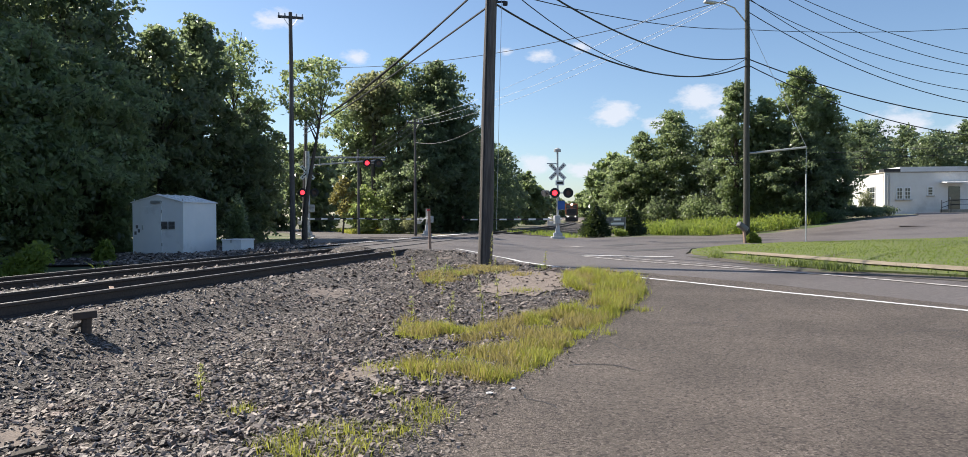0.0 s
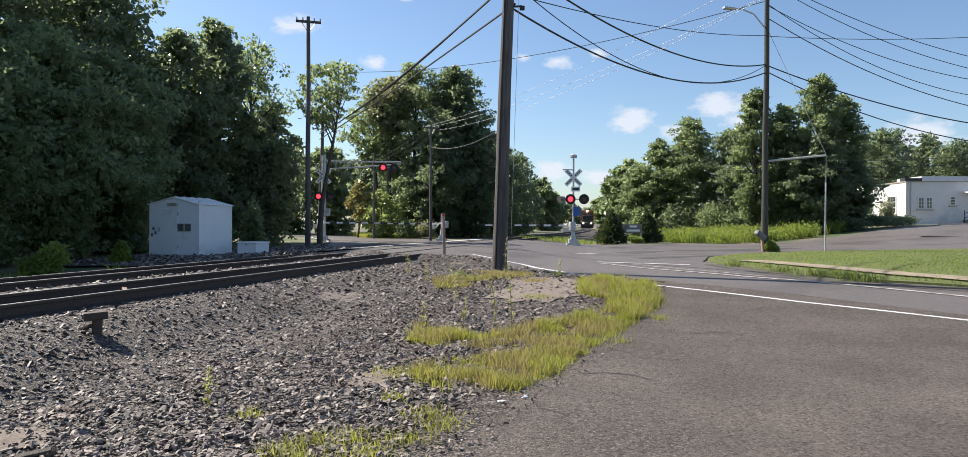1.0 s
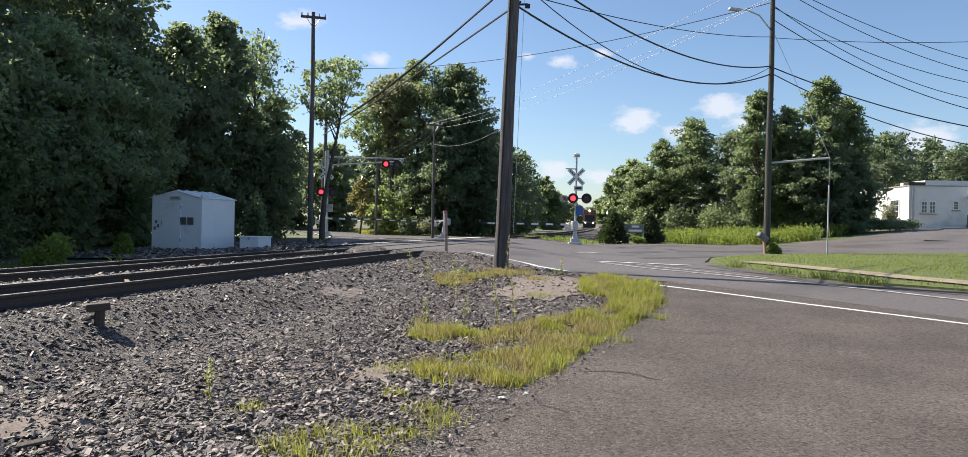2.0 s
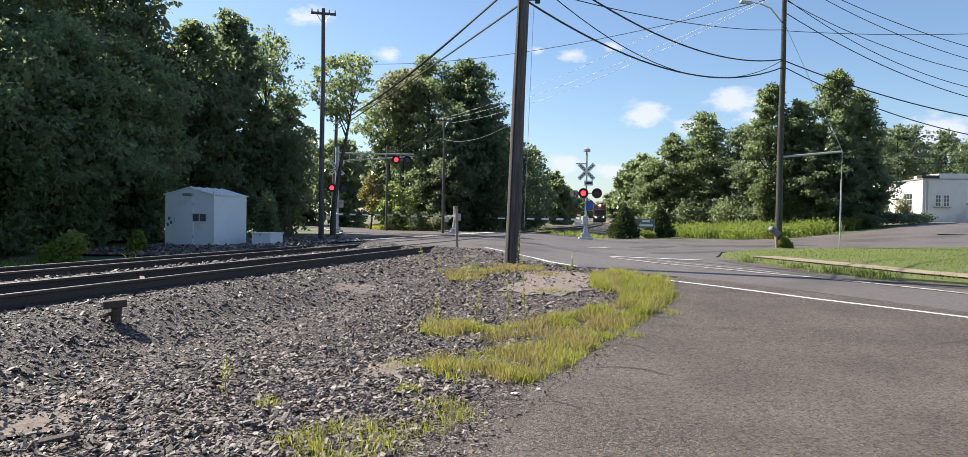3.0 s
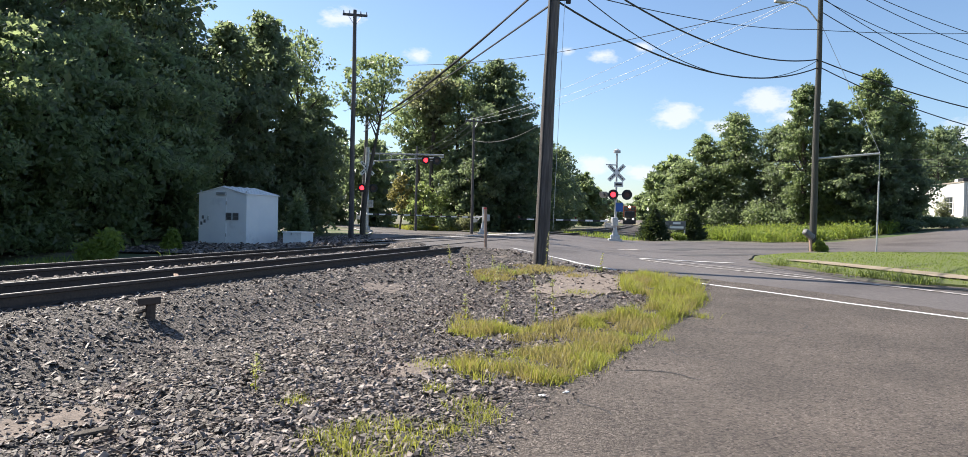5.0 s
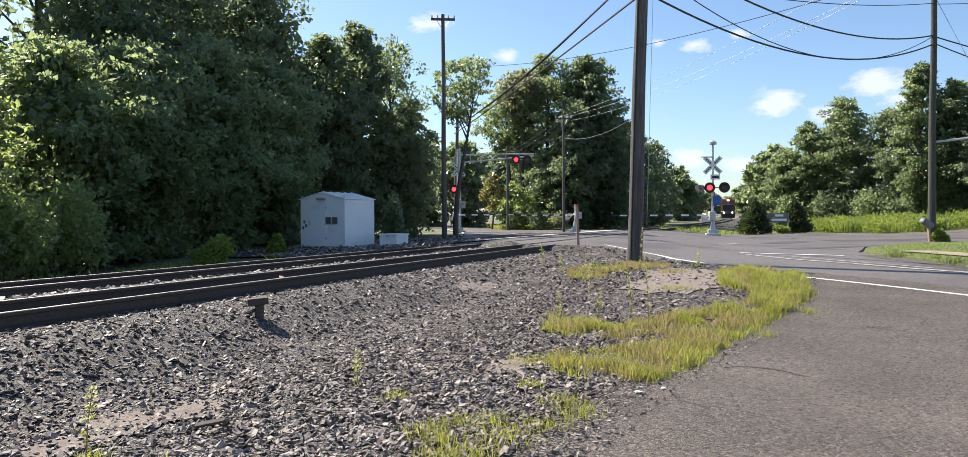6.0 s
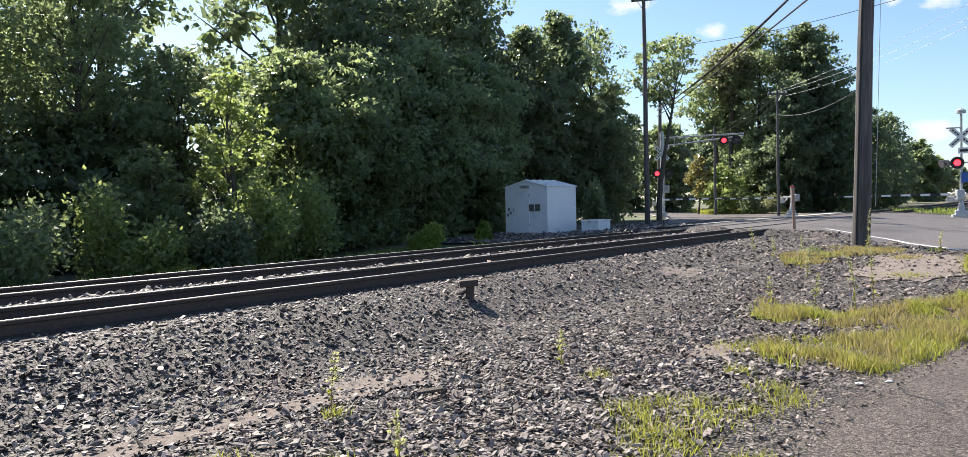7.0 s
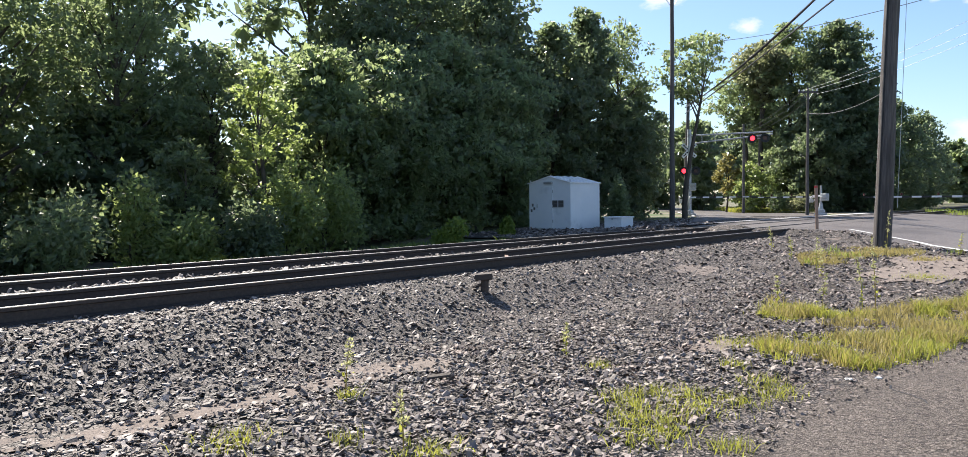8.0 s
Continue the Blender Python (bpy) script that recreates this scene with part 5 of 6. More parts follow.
DIRT = [(-4.75, 2.0, 0.6, 0.22), (-4.35, 2.6, 0.5, 0.2), (-4.15, 3.2, 0.5, 0.17), (-3.98, 3.7, 0.45, 0.15), (-3.85, 4.3, 0.45, 0.2), (-3.75, 4.9, 0.45, 0.32), (-3.5, 5.3, 0.35, 0.3), (-1.05, 7.45, 0.4, 0.25), (1.2, 14.6, 1.5, 0.9), (1.5, 16.4, 1.2, 0.9), (-2.6, 13.5, 0.6, 0.3), (-0.6, 21.5, 0.5, 0.4)]


def dirt_weight(x, y):
    w = np.zeros(np.shape(x))
    for cx, cy, rx, ry in DIRT:
        a = radians(65)
        dx, dy = x - cx, y - cy
        u, v = dx * math.cos(a) + dy * math.sin(a), -dx * math.sin(a) + dy * math.cos(a)
        w = np.maximum(w, 1.25 - np.hypot(u / rx, v / ry))
    return np.clip(w, 0, 1)


for i, (cx, cy, rx, ry) in enumerate(DIRT):
    r = random.Random(800 + i)
    a0 = radians(65)
    pts = []
    for k in range(26):
        a = 2 * math.pi * k / 26
        m = 1 + r.uniform(-0.2, 0.2)
        u, v = rx * m * math.cos(a), ry * m * math.sin(a)
        pts.append((cx + u * math.cos(a0) - v * math.sin(a0), cy + u * math.sin(a0) + v * math.cos(a0)))
    tagged(sheet("dirt_patch", pts, "dirt", 0.012, 0.4), "bare pinkish sandy dirt patch in gravel", "dirt", kind="structure")


TURF = [(-0.63, 7.23), (-0.26, 6.88), (0.35, 6.92), (0.6, 7.35), (0.88, 7.9), (1.32, 8.9), (1.74, 9.79), (2.28, 10.73), (2.91, 12.08), (3.38, 13.3), (3.65, 14.9), (3.7, 16.3), (3.05, 17.1), (2.4, 16.9), (2.07, 14.2), (2.39, 13.4),
        (2.21, 12.2), (1.52, 11.3), (0.89, 10.9), (0.28, 10.05), (-0.12, 9.9), (-0.54, 10.35), (-0.97, 10.85), (-0.95, 9.6), (-0.33, 9.1), (0.03, 9.0), (0.55, 9.35), (0.44, 8.7), (-0.3, 8.25), (-0.75, 7.8)]


# ---- loose stones ----
def stones(name, xy, size, sink, label, material="stone", seed=1, lift=0.0):
    """Angular broken stones, strewn as one mesh."""
    rng = np.random.default_rng(seed)
    n = len(xy)
    base = np.array([(-1, -1, -1), (1, -1, -1), (1, 1, -1), (-1, 1, -1), (-1, -1, 1), (1, -1, 1), (1, 1, 1), (-1, 1, 1)], float)
    quads = np.array([(4, 5, 6, 7), (0, 1, 5, 4), (1, 2, 6, 5), (2, 3, 7, 6), (3, 0, 4, 7)])
    v = base[None] * (1 + rng.uniform(-0.42, 0.25, (n, 8, 3)))
    v *= (np.asarray(size)[:, None] * 0.5 * np.stack([rng.uniform(0.9, 1.75, n), rng.uniform(0.5, 1.1, n), rng.uniform(0.09, 0.3, n)], 1))[:, None]
    v[:, 4:, :2] *= rng.uniform(0.6, 1.05, (n, 1, 2))
    ang = rng.normal(size=(n, 3)) * np.array([0.42, 0.42, 3.0])
    c, s = np.cos(ang), np.sin(ang)
    one, zero = np.ones(n), np.zeros(n)
    rx = np.stack([one, zero, zero, zero, c[:, 0], -s[:, 0], zero, s[:, 0], c[:, 0]], 1).reshape(n, 3, 3)
    ry = np.stack([c[:, 1], zero, s[:, 1], zero, one, zero, -s[:, 1], zero, c[:, 1]], 1).reshape(n, 3, 3)
    rz = np.stack([c[:, 2], -s[:, 2], zero, s[:, 2], c[:, 2], zero, zero, zero, one], 1).reshape(n, 3, 3)
    v = np.einsum("nij,nkj->nki", rz @ ry @ rx, v)
    z = land(xy[:, 0], xy[:, 1]) + lift + np.asarray(size) * rng.uniform(0.0, 0.35, n) - sink
    v += np.stack([xy[:, 0], xy[:, 1], z], 1)[:, None]
    f = (quads[None] + np.arange(n)[:, None, None] * 8).reshape(-1, 4)
    return tagged(arrays(name, v.reshape(-1, 3), f, material), label, "gravel", kind="stuff")


rng = np.random.default_rng(5)


def strew(count, x0, x1, y0, y1):
    return np.stack([rng.uniform(x0, x1, count), rng.uniform(y0, y1, count)], 1)


def density(xy, near, reach, power):
    d = np.hypot(xy[:, 0], xy[:, 1])
    return rng.random(len(xy)) < near * np.minimum(1, (reach / np.maximum(d, 0.1)) ** power)


cand = strew(470000, -12.5, 4.2, -3, 24)
s_c, q_c = along(cand[:, 0], cand[:, 1])
ok = inside_poly(GRAVEL, cand[:, 0], cand[:, 1]) & (q_c < -1.9) & (q_c > -12)
gxi, gyi = np.meshgrid(np.linspace(-12.5, 4.2, 90), np.linspace(-3, 24, 140))
field = np.array([noise.noise((x * 0.55, y * 0.55, 3.1)) for x, y in zip(gxi.ravel(), gyi.ravel())]).reshape(140, 90)
bald = field[((cand[:, 1] + 3) / 27 * 139).astype(int), ((cand[:, 0] + 12.5) / 16.7 * 89).astype(int)]
ok &= rng.random(len(cand)) > dirt_weight(cand[:, 0], cand[:, 1]) * 0.9
ok &= (bald < 0.28) | (rng.random(len(cand)) < 0.7) | (q_c > -4)
ok &= density(cand, 0.72, 6.0, 1.9) & (np.hypot(cand[:, 0], cand[:, 1]) > 1.2)
ok &= ~(inside_poly(TURF, cand[:, 0], cand[:, 1]) & (rng.random(len(cand)) < 0.6))
lip = inside_poly(ASPHALT, cand[:, 0] + 0.4, cand[:, 1])
ok &= ~(lip & (rng.random(len(cand)) < 0.45))
big = cand[ok]
lip = lip[ok]
d_big = np.hypot(big[:, 0], big[:, 1])
stones("loose_gravel", big, (0.016 + 0.037 * rng.random(len(big)) ** 1.7) * (1 + 0.5 * smooth_step(8, 20, d_big)) * np.where(lip, 0.55, 1.0), 0.0, "angular dark grey crushed stones strewn over the yard", seed=21, lift=0.012)
cand = strew(60000, -14, 4, -6, 24)
s_c, q_c = along(cand[:, 0], cand[:, 1])
ok = (np.abs(q_c) < 0.66) | ((np.abs(q_c) > 0.86) & (np.abs(q_c) < 1.5)) | ((q_c > 1.78) & (q_c < 3.2))
ok &= (s_c < CROSS_A) & density(cand, 0.6, 11, 1.2)
mid = cand[ok]
heap = 0.085 * np.clip(1 - (np.abs(q_c[ok]) / 0.62) ** 6, 0, 1)
stones("track_ballast", mid, rng.uniform(0.04, 0.08, len(mid)), 0.005 - heap, "grey crushed stones between the rails", seed=22, lift=0.012)
cand = strew(12000, -14, -4, 18, 46)
s_c, q_c = along(cand[:, 0], cand[:, 1])
ok = (q_c > 2.4) & (q_c < 9.5) & (s_c > 18.5) & (np.hypot(cand[:, 0] - SHED[0], cand[:, 1] - SHED[1]) > 1.3) & ~inside_poly(ROAD, cand[:, 0], cand[:, 1])
stones("pad_gravel", cand[ok], rng.uniform(0.06, 0.13, int(ok.sum())), -0.02, "pale crushed stones round the shed", seed=23)


# ---- grass and weeds ----
def blades(name, xy, height, width, material, label, seed, lean=0.45, lift=0.0):
    """Bent grass blades as one mesh."""
    rg = np.random.default_rng(seed)
    n = len(xy)
    h = np.asarray(height) * rg.uniform(0.45, 1.25, n)
    a = rg.uniform(0, 2 * math.pi, n)
    l = h * rg.uniform(0.1, lean * 2, n)
    b = rg.uniform(0, 2 * math.pi, n)
    z = land(xy[:, 0], xy[:, 1]) - 0.01 + lift
    p = np.stack([xy[:, 0], xy[:, 1], z], 1)
    w = np.stack([np.cos(a), np.sin(a), np.zeros(n)], 1) * (width * rg.uniform(0.6, 1.3, n))[:, None] * 0.5
    o = np.stack([np.cos(b) * l, np.sin(b) * l, np.zeros(n)], 1)
    up = np.stack([np.zeros(n), np.zeros(n), h], 1)
    v = np.stack([p - w, p + w, p + o * 0.35 + up * 0.6 + w * 0.75, p + o * 0.35 + up * 0.6 - w * 0.75, p + o + up * 0.95], 1).reshape(-1, 3)
    i = np.arange(n)[:, None] * 5
    f = np.concatenate([i + [0, 1, 2], i + [0, 2, 3], i + [3, 2, 4]], 1).reshape(-1, 3)
    return tagged(arrays(name, v, f, material), label, "grass", kind="stuff")


def in_poly(poly, count):
    xs, ys = [p[0] for p in poly], [p[1] for p in poly]
    c = strew(count * 4, min(xs), max(xs), min(ys), max(ys))
    return c[inside_poly(poly, c[:, 0], c[:, 1])][:count]


def patchy(xy, scale, cut, seed):
    k = np.array([noise.noise((x * scale, y * scale, seed)) for x, y in xy])
    return xy[k + rng.uniform(-0.18, 0.18, len(xy)) > cut]


t1 = in_poly(TURF, 46000) + rng.normal(size=(46000, 2)) * 0.08
t1 = patchy(t1, 1.7, -0.06, 3.3)
BARE = [(-0.15, 8.95, 1.0, 0.34), (0.3, 9.2, 0.5, 0.3), (1.05, 11.9, 0.8, 0.35)]
for bx, by, brx, bry in BARE:
    t1 = t1[np.hypot((t1[:, 0] - bx) / brx, (t1[:, 1] - by) / bry) > rng.uniform(0.75, 1.2, len(t1))]
clump = np.array([0.75 + 0.9 * max(-0.5, noise.noise((x * 2.6, y * 2.6, 1.7))) for x, y in t1])
blades("grass_clump", t1, (0.13 + 0.09 * smooth_step(9, 13, t1[:, 1])) * clump, 0.009, "grass", "bright yellow-green grass along the asphalt edge", 31)
blades("dry_grass", patchy(in_poly(TURF, 14000), 1.6, -0.05, 9.0), 0.17, 0.01, "grass_dry", "dry straw-coloured grass among the green", 32)
DRY = [(-0.9, 15.2), (1.8, 16.6), (2.2, 18.2), (1.5, 18.9), (-0.1, 19.2), (-1.2, 17.0)]
blades("dry_grass", patchy(in_poly(DRY, 8000), 0.9, -0.02, 5.0), 0.1, 0.014, "grass_dry", "thin dry grass round the pole", 33)
blades("grass_clump", patchy(in_poly(DRY, 3000), 0.8, 0.42, 15.0), 0.16, 0.014, "grass_lawn", "green grass tufts near the pole", 34)
TUFTS = [(-1.38, 4.98, 0.2), (-1.25, 5.2, 0.16), (-0.97, 5.3, 0.2), (-0.78, 4.95, 0.24), (-0.9, 4.45, 0.26), (-1.15, 4.45, 0.24), (-0.95, 4.15, 0.25), (-1.2, 4.75, 0.15), (-0.45, 5.95, 0.2), (-0.33, 5.65, 0.18), (-0.52, 5.3, 0.16),
         (-0.4, 4.2, 0.15), (-2.06, 3.23, 0.22), (-3.36, 2.82, 0.22), (-2.69, 3.16, 0.12), (-0.8, 6.5, 0.1), (-3.4, 4.05, 0.1), (-1.9, 5.9, 0.12), (1.1, 13.8, 0.35), (-0.9, 7.55, 0.25), (1.9, 9.45, 0.1), (2.85, 11.3, 0.15)]
pts = np.concatenate([np.array([cx, cy]) + rng.normal(size=(int(620 * r), 2)) * r * 0.55 for cx, cy, r in TUFTS])
blades("grass_clump", pts, 0.11, 0.007, "grass", "low tufts of green grass in the gravel", 35, 0.7)
WALK = [(8.9, 23.4), (9.6, 19.8), (10.2, 17.0), (11.2, 15.4), (14.9, 11.0), (28.6, -5)]


def off_walk(xy, gap):
    keep = np.ones(len(xy), bool)
    for (x1, y1), (x2, y2) in zip(WALK, WALK[1:]):
        dx, dy = x2 - x1, y2 - y1
        t = np.clip(((xy[:, 0] - x1) * dx + (xy[:, 1] - y1) * dy) / (dx * dx + dy * dy), 0, 1)
        keep &= np.hypot(xy[:, 0] - x1 - t * dx, xy[:, 1] - y1 - t * dy) > gap * rng.uniform(0.7, 1.15, len(xy))
    return xy[keep]


lawn_pts = in_poly([(7.7, 23.2), (8.15, 18.4), (8.5, 16.8), (9.3, 15.9), (10.5, 14.9), (14.2, 10.5), (20.4, 2.9), (34, 10), (34, 33.5), (23.2, 33.1), (15.5, 34.0), (11.6, 31.2), (8.7, 26.4)], 40000)
lawn_pts = off_walk(lawn_pts, 0.45)
blades("lawn_grass", lawn_pts, 0.055, 0.028, "grass_lawn", "mown green grass of the verge", 36, 0.6, 0.05)
KERB = [(7.75, 21.6), (7.95, 19.4), (8.2, 17.2), (8.9, 16.0), (10.0, 15.15), (11.8, 13.1)]
edge_pts = np.concatenate([np.array(a) + (np.array(b) - np.array(a)) * rng.random((1100, 1)) + rng.normal(size=(1100, 2)) * 0.17 for a, b in zip(KERB, KERB[1:])])
blades("kerb_weeds", patchy(edge_pts, 0.9, 0.12, 2.0), 0.2, 0.022, "weed_leaf", "weeds grown along the road edge of the verge", 37, 0.6, 0.03)
FIELD = [(13.8, 52), (14.2, 50), (17, 48.8), (24, 51), (27, 53), (27, 56), (18, 62), (13, 60)]
blades("tall_grass", patchy(in_poly(FIELD, 9000), 0.5, -0.05, 6.0), 0.9, 0.05, "grass_lawn", "tall green meadow grass beyond the side road", 38, 0.55)
blades("tall_grass", patchy(in_poly(FIELD, 2500), 0.6, 0.0, 8.0), 0.95, 0.045, "grass", "tall yellow-green meadow grass", 39, 0.55)
mounds = in_poly(FIELD, 110)
rg = np.random.default_rng(43)
lobes = [((x, y, float(land(x, y)) + 0.3 + 0.25 * rg.random()), (0.75, 0.75, rg.uniform(0.3, 0.75))) for x, y in mounds]
tagged(arrays("meadow_weeds", *leaf_cloud(rg, lobes, 16000, 0.15, 0.3, -0.4), "grass_lawn"), "rank green weeds among the meadow grass", "weeds", kind="stuff")
SIDE = [(5.8, 41.5), (9.2, 45.0), (8.0, 52), (4.5, 62), (3.0, 58), (4.2, 47)]
blades("rough_grass", patchy(in_poly(SIDE, 2200), 0.4, 0.15, 7.0), 0.3, 0.04, "grass_lawn", "rough grass beside the far track", 40, 0.5)
FAR = [(-9.8, 61), (-6, 60), (-3.4, 57.8), (-4.5, 60.5), (-9, 69), (-14, 74)]
blades("rough_grass", in_poly(FAR, 6000), 0.35, 0.05, "grass", "sunlit grass beside the far road", 41, 0.5)
TRACKSIDE = [track_xy(-14, 3.6), track_xy(15.5, 3.8), track_xy(15.5, 7), track_xy(-14, 8)]
blades("rough_grass", patchy(in_poly(TRACKSIDE, 16000), 0.35, 0.0, 4.0), 0.4, 0.03, "grass_lawn", "rough weeds at the foot of the trees", 42, 0.5)


def tall_weed(x, y, h, seed, material="grass_dry", label="tall pale seeding weed stalk in gravel"):
    r = np.random.default_rng(seed)
    w = thing("weed", x, y, float(land(x, y)), float(r.uniform(0, 360)), label, "weed", "tall weeds")
    top = (h * r.uniform(-0.12, 0.12), h * r.uniform(-0.12, 0.12), h)
    part("stem", tube([(0, 0, -0.03), (top[0] * 0.3, top[1] * 0.3, h * 0.5), top], [0.006, 0.005, 0.002], 5), material, w)
    lob = [((top[0] * k, top[1] * k, h * k), (0.025 + 0.07 * (1.1 - k), 0.025 + 0.07 * (1.1 - k), h * 0.07)) for k in (0.55, 0.7, 0.82, 0.93)]
    tagged(arrays("seed_head", *leaf_cloud(r, lob, 90, 0.024, 0.0, -0.6, 0.0), "seed", w), kind="stuff")
    arrays("foliage", *leaf_cloud(r, [((0, 0, h * 0.3), (0.06, 0.06, h * 0.3))], 12, 0.04, 0.2, -0.5, 0.0), "grass", w)


for i, (x, y, h) in enumerate([(0.25, 10.5, 0.75), (0.41, 8.9, 1.15), (-0.78, 10.0, 0.5), (-0.6, 14.6, 0.65), (-0.45, 13.5, 0.55), (0.62, 17.6, 1.0), (-1.72, 17.3, 0.6), (-3.48, 4.1, 0.5), (-2.25, 3.2, 0.42), (-2.4, 6.3, 0.35),
                              (-0.25, 10.4, 0.5), (2.0, 17.8, 0.5), (-1.2, 16.3, 0.5)]):
    tall_weed(x, y, h, 900 + i, "grass_dry" if i % 3 else "grass")
# The lighter leaves among these put sunshine into the colour.
for i, (s, q, h, r, leaf) in enumerate([(15.2, 6.1, 1.0, 0.75, "grass_lawn"), (19.6, 7.6, 0.7, 0.45, "grass_lawn"), (7.6, 6.9, 0.6, 1.2, "grass"), (6.3, 7.6, 2.6, 0.9, "leaf_c"), (9.0, 7.4, 1.7, 0.9, "leaf_c"), (4.6, 7.0, 2.2, 1.2, "leaf_b")]):
    x, y = track_xy(s, q)
    shrub(x, y, h, r, 930 + i, leaf, 1500, 0.12, "light green shrub catching the sun beside the track")
shrub(-9.2, 28.9, 2.3, 0.6, 949, "leaf_b", 1800, 0.13, "pale-leaved shrub behind the shed")
for i, (x, y, h, r) in enumerate([(10.4, 47.4, 0.5, 0.7), (34.6, 64, 2.2, 1.4), (36.6, 63.6, 2.4, 0.9), (34.5, 58, 0.8, 1.6), (32.4, 56.4, 0.9, 1.6), (30.5, 55.2, 1.1, 1.6), (28.5, 54, 1.1, 1.4), (14.3, 35.0, 0.55, 0.5), (-4.6, 59.0, 1.4, 1.2), (-6.4, 60.0, 1.8, 1.4)]):
    shrub(x, y, h, r, 950 + i, "grass_lawn" if h < 0.6 else ("leaf_a" if h < 1.2 else "leaf_b" if i % 2 else "leaf_pale"), 2000, 0.13, "low green bush by the roadside")

board = thing("sign_board", 10.4, 48.6, float(land(10.4, 48.6)), -14, "grey weathered notice board between the conifer bushes", "sign board")
part("panel", box((1.3, 0.05, 0.6), (0, 0, 0.95), bevel=0.01), "gunmetal", board)
for px in (-0.62, 0.62):
    part("post", box((0.09, 0.09, 1.3), (px, 0.07, 0.6)), "silver", board)
for k, wide in enumerate((0.5, 0.9)):
    part("letter_bar", box((wide, 0.012, 0.14), (0.1, -0.031, 1.1 - 0.28 * k)), "sign_white", board)

stick = thing("pale_stick", 0.2, 10.6, float(land(0.2, 10.6)), 0, "thin pale bleached stick standing in the grass", "stick")
part("rod", tube([(0, 0, -0.05), (0.05, 0, 0.42)], [0.013, 0.009], 6), "pale", stick)
# small things in the yard
stake = thing("track_stake", -4.45, 8.27, -0.06, 30, "short rusty steel stake with a cap beside the ballast", "stake")
part("post", tube([(0, 0, -0.35), (0.02, 0, 0.2)], 0.055, 8), "rail", stake)
part("cap", box((0.25, 0.16, 0.09), (0.0, 0, 0.22), (0, -4, 0), 0.012), "rail", stake)
part("arm", tube([(0, 0, 0.12), (-0.25, 0.1, 0.02)], 0.025, 6), "rail", stake)
for i, (x, y, ln, turn) in enumerate([(-3.04, 4.87, 0.22, 20), (-5.4, 10.9, 0.9, 120), (-6.6, 9.0, 0.7, 100)]):
    chip = thing("wood_scrap", x, y, float(land(x, y)) + 0.03, turn, "weathered grey wooden scrap lying on the gravel", "wood scrap")
    part("board", box((ln, 0.07, 0.022), (0, 0, 0.012), (8, -9, 0), 0.006), "post" if i else "tie", chip)
for i, (x, y) in enumerate([(0.2, 6.45), (0.42, 6.6), (-0.55, 7.9)]):
    litter = thing("paper_litter", x, y, float(land(x, y)) + 0.01, 40 * i, "crumpled pale paper scrap on the gravel", "litter")
    bm = bmesh.new()
    bmesh.ops.create_icosphere(bm, subdivisions=2, radius=0.026)
    r = random.Random(990 + i)
    for v in bm.verts:
        v.co = Vector((v.co.x * 1.5, v.co.y, v.co.z * 0.35)) * r.uniform(0.7, 1.2)
    part("scrap", bm, "sign_white", litter)


# ---- overhead wires ----
def wire(a, b, sag, r, label="black overhead cable between utility poles", material="wire"):
    a, b = Vector(a), Vector(b)
    n = 22
    pts = [a.lerp(b, k / n) - Vector((0, 0, 4 * sag * (k / n) * (1 - k / n))) for k in range(n + 1)]
    ob = arrays("overhead_wire", *tube_arrays(pts, r, 5), material)
    return tagged(ob, label, "overhead wire", "overhead wires")


def p1(z):
    return (0.54 + z * 0.028, 19.9, z)


def p3(z):
    return (14.15, 35.3, z)


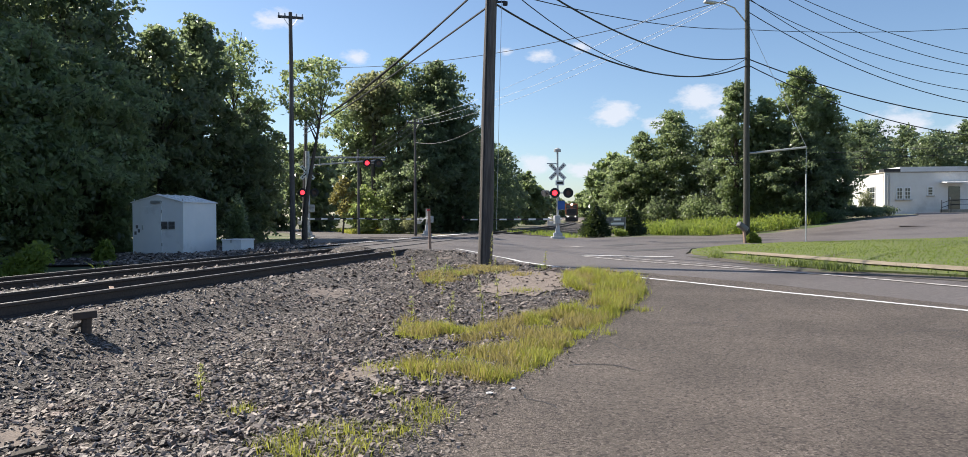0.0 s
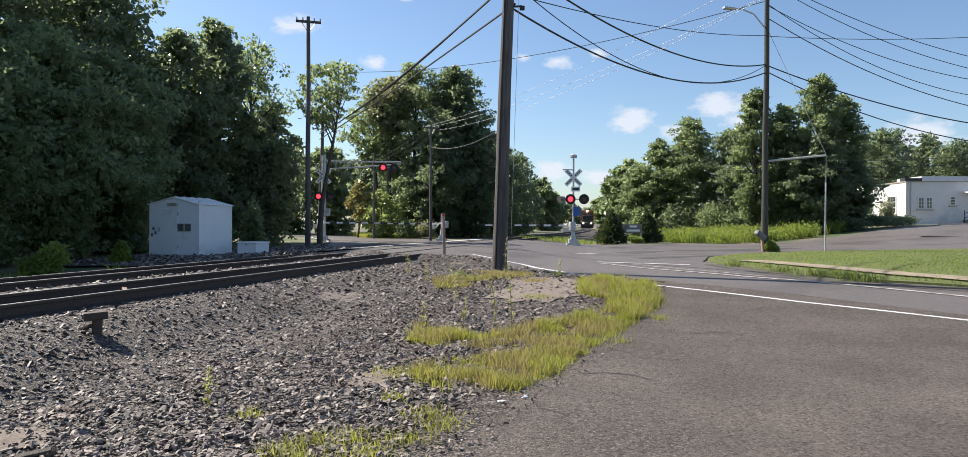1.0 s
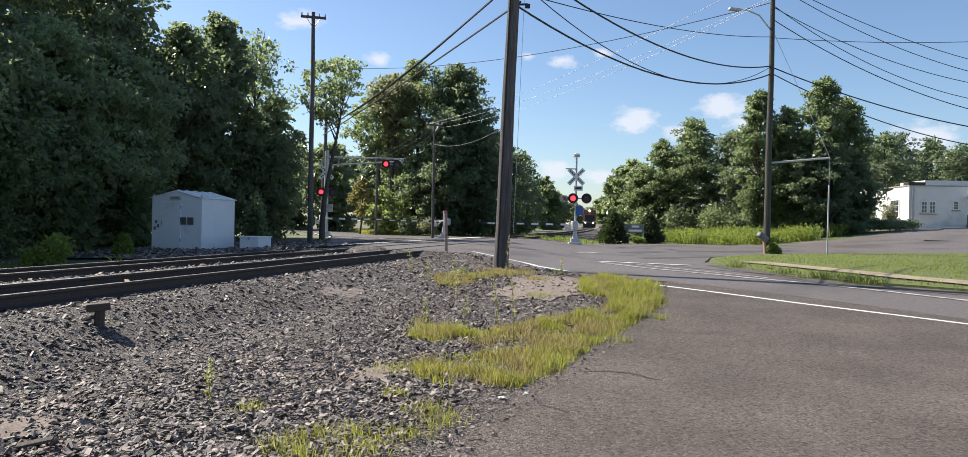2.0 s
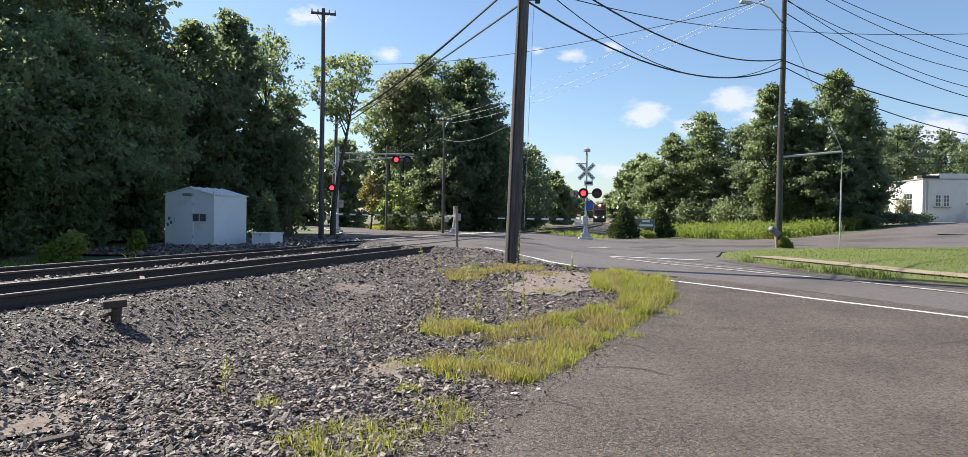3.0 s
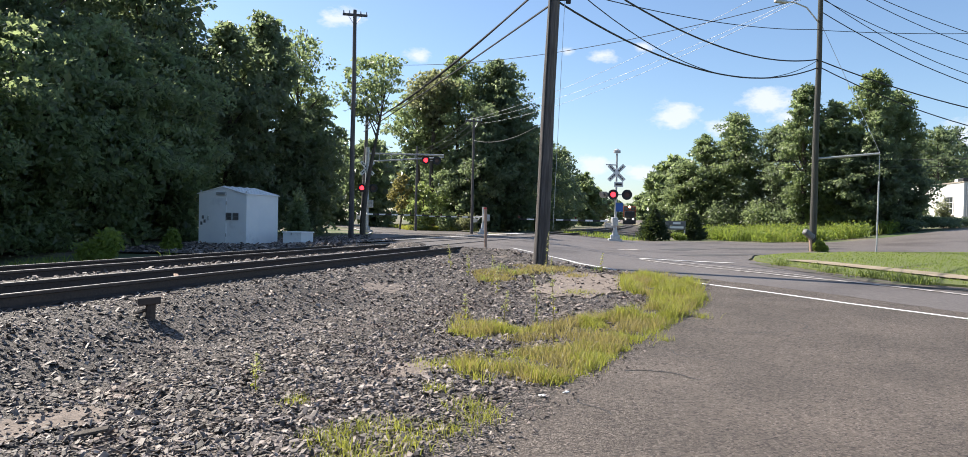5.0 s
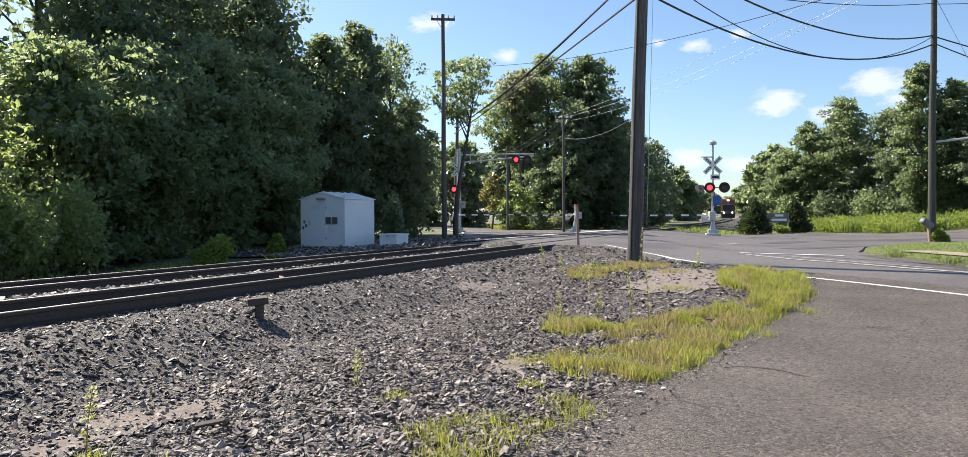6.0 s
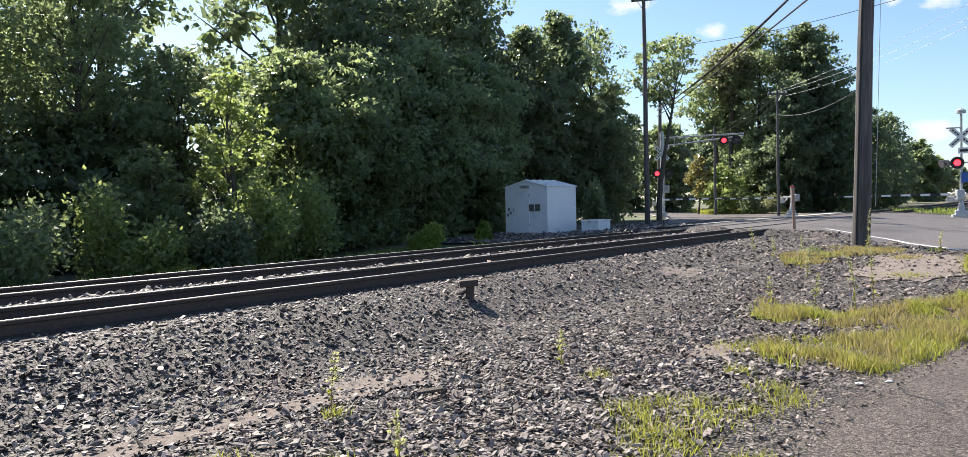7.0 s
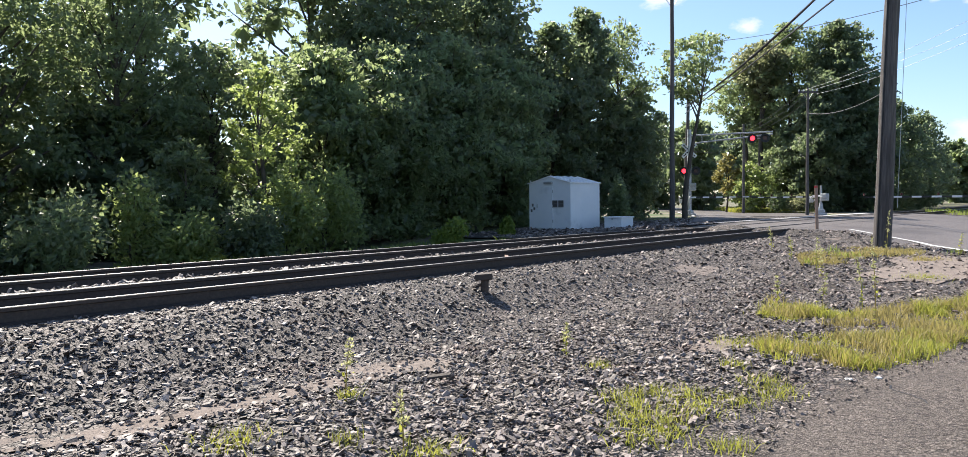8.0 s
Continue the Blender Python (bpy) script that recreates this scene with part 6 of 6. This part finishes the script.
WIRE_RUNS = [
    (p1(7.35), p3(8.85), 1.2, 0.03), (p1(8.6), p3(9.25), 1.0, 0.03), (p1(8.1), p3(9.2), 1.75, 0.016),
    ((1.2, 19.9, 8.4), (-11.0, 48.8, 7.4), 0.4, 0.035), ((0.95, 19.9, 7.4), (-11.0, 48.8, 7.0), 0.1, 0.03), ((1.25, 19.9, 8.5), (-11.0, 48.8, 7.5), 0.55, 0.02),
    ((-3.9, 50.5, 8.15), (12.0, 13.0, 9.8), 0.9, 0.007, "thin pale bare overhead wire", "silver"), ((-3.4, 50.5, 8.15), (13.5, 13.0, 9.8), 1.0, 0.007, "thin pale bare overhead wire", "silver"), ((-3.0, 50.5, 7.9), (11.0, 13.0, 8.6), 1.0, 0.007, "thin pale bare overhead wire", "silver"),
    ((-3.5, 50.5, 6.7), (1.2, 36.0, 6.2), 0.5, 0.02),
    ((-3.9, 50.5, 8.1), (-8.7, 58.5, 6.5), 0.25, 0.014), ((-3.4, 50.5, 8.1), (-8.6, 58.5, 6.3), 0.3, 0.014), ((-3.0, 50.5, 7.9), (-8.6, 58.5, 6.0), 0.3, 0.014),
    ((-8.7, 58.5, 6.7), (-26, 66, 7.0), 0.5, 0.014), ((-8.7, 58.5, 6.4), (-26, 66, 6.5), 0.8, 0.014), ((-8.7, 58.5, 5.6), (-11.0, 48.9, 4.6), 0.5, 0.014), ((-8.7, 58.5, 6.0), (-26, 66, 5.6), 1.2, 0.014),
    (p3(12.4), (-10.3, 59.1, 13.8), 0.9, 0.02), (p1(7.7), p3(10.7), 0.35, 0.016), (p3(10.66), (30.0, 36.0, 11.27), 0.3, 0.016),
    (p3(9.23), (30.0, 36.0, 5.98), 0.67, 0.03), (p3(8.93), (30.0, 36.0, 5.22), 1.01, 0.026), (p3(11.61), (30.0, 36.0, 6.65), 1.1, 0.022), (p3(12.31), (30.0, 36.0, 7.69), 1.53, 0.018),
    (p3(12.22), (30.0, 36.0, 8.33), 1.08, 0.018), (p3(13.35), (30.0, 36.0, 8.52), 1.04, 0.018), (p3(13.56), (30.0, 36.0, 9.0), 0.8, 0.018),
    ((20.0, 57.6, 6.2), (40.7, 45.6, 6.3), 0.15, 0.02), ((20.0, 57.6, 5.7), (40.7, 45.6, 5.75), 0.15, 0.02)]
for run in WIRE_RUNS:
    wire(*run)
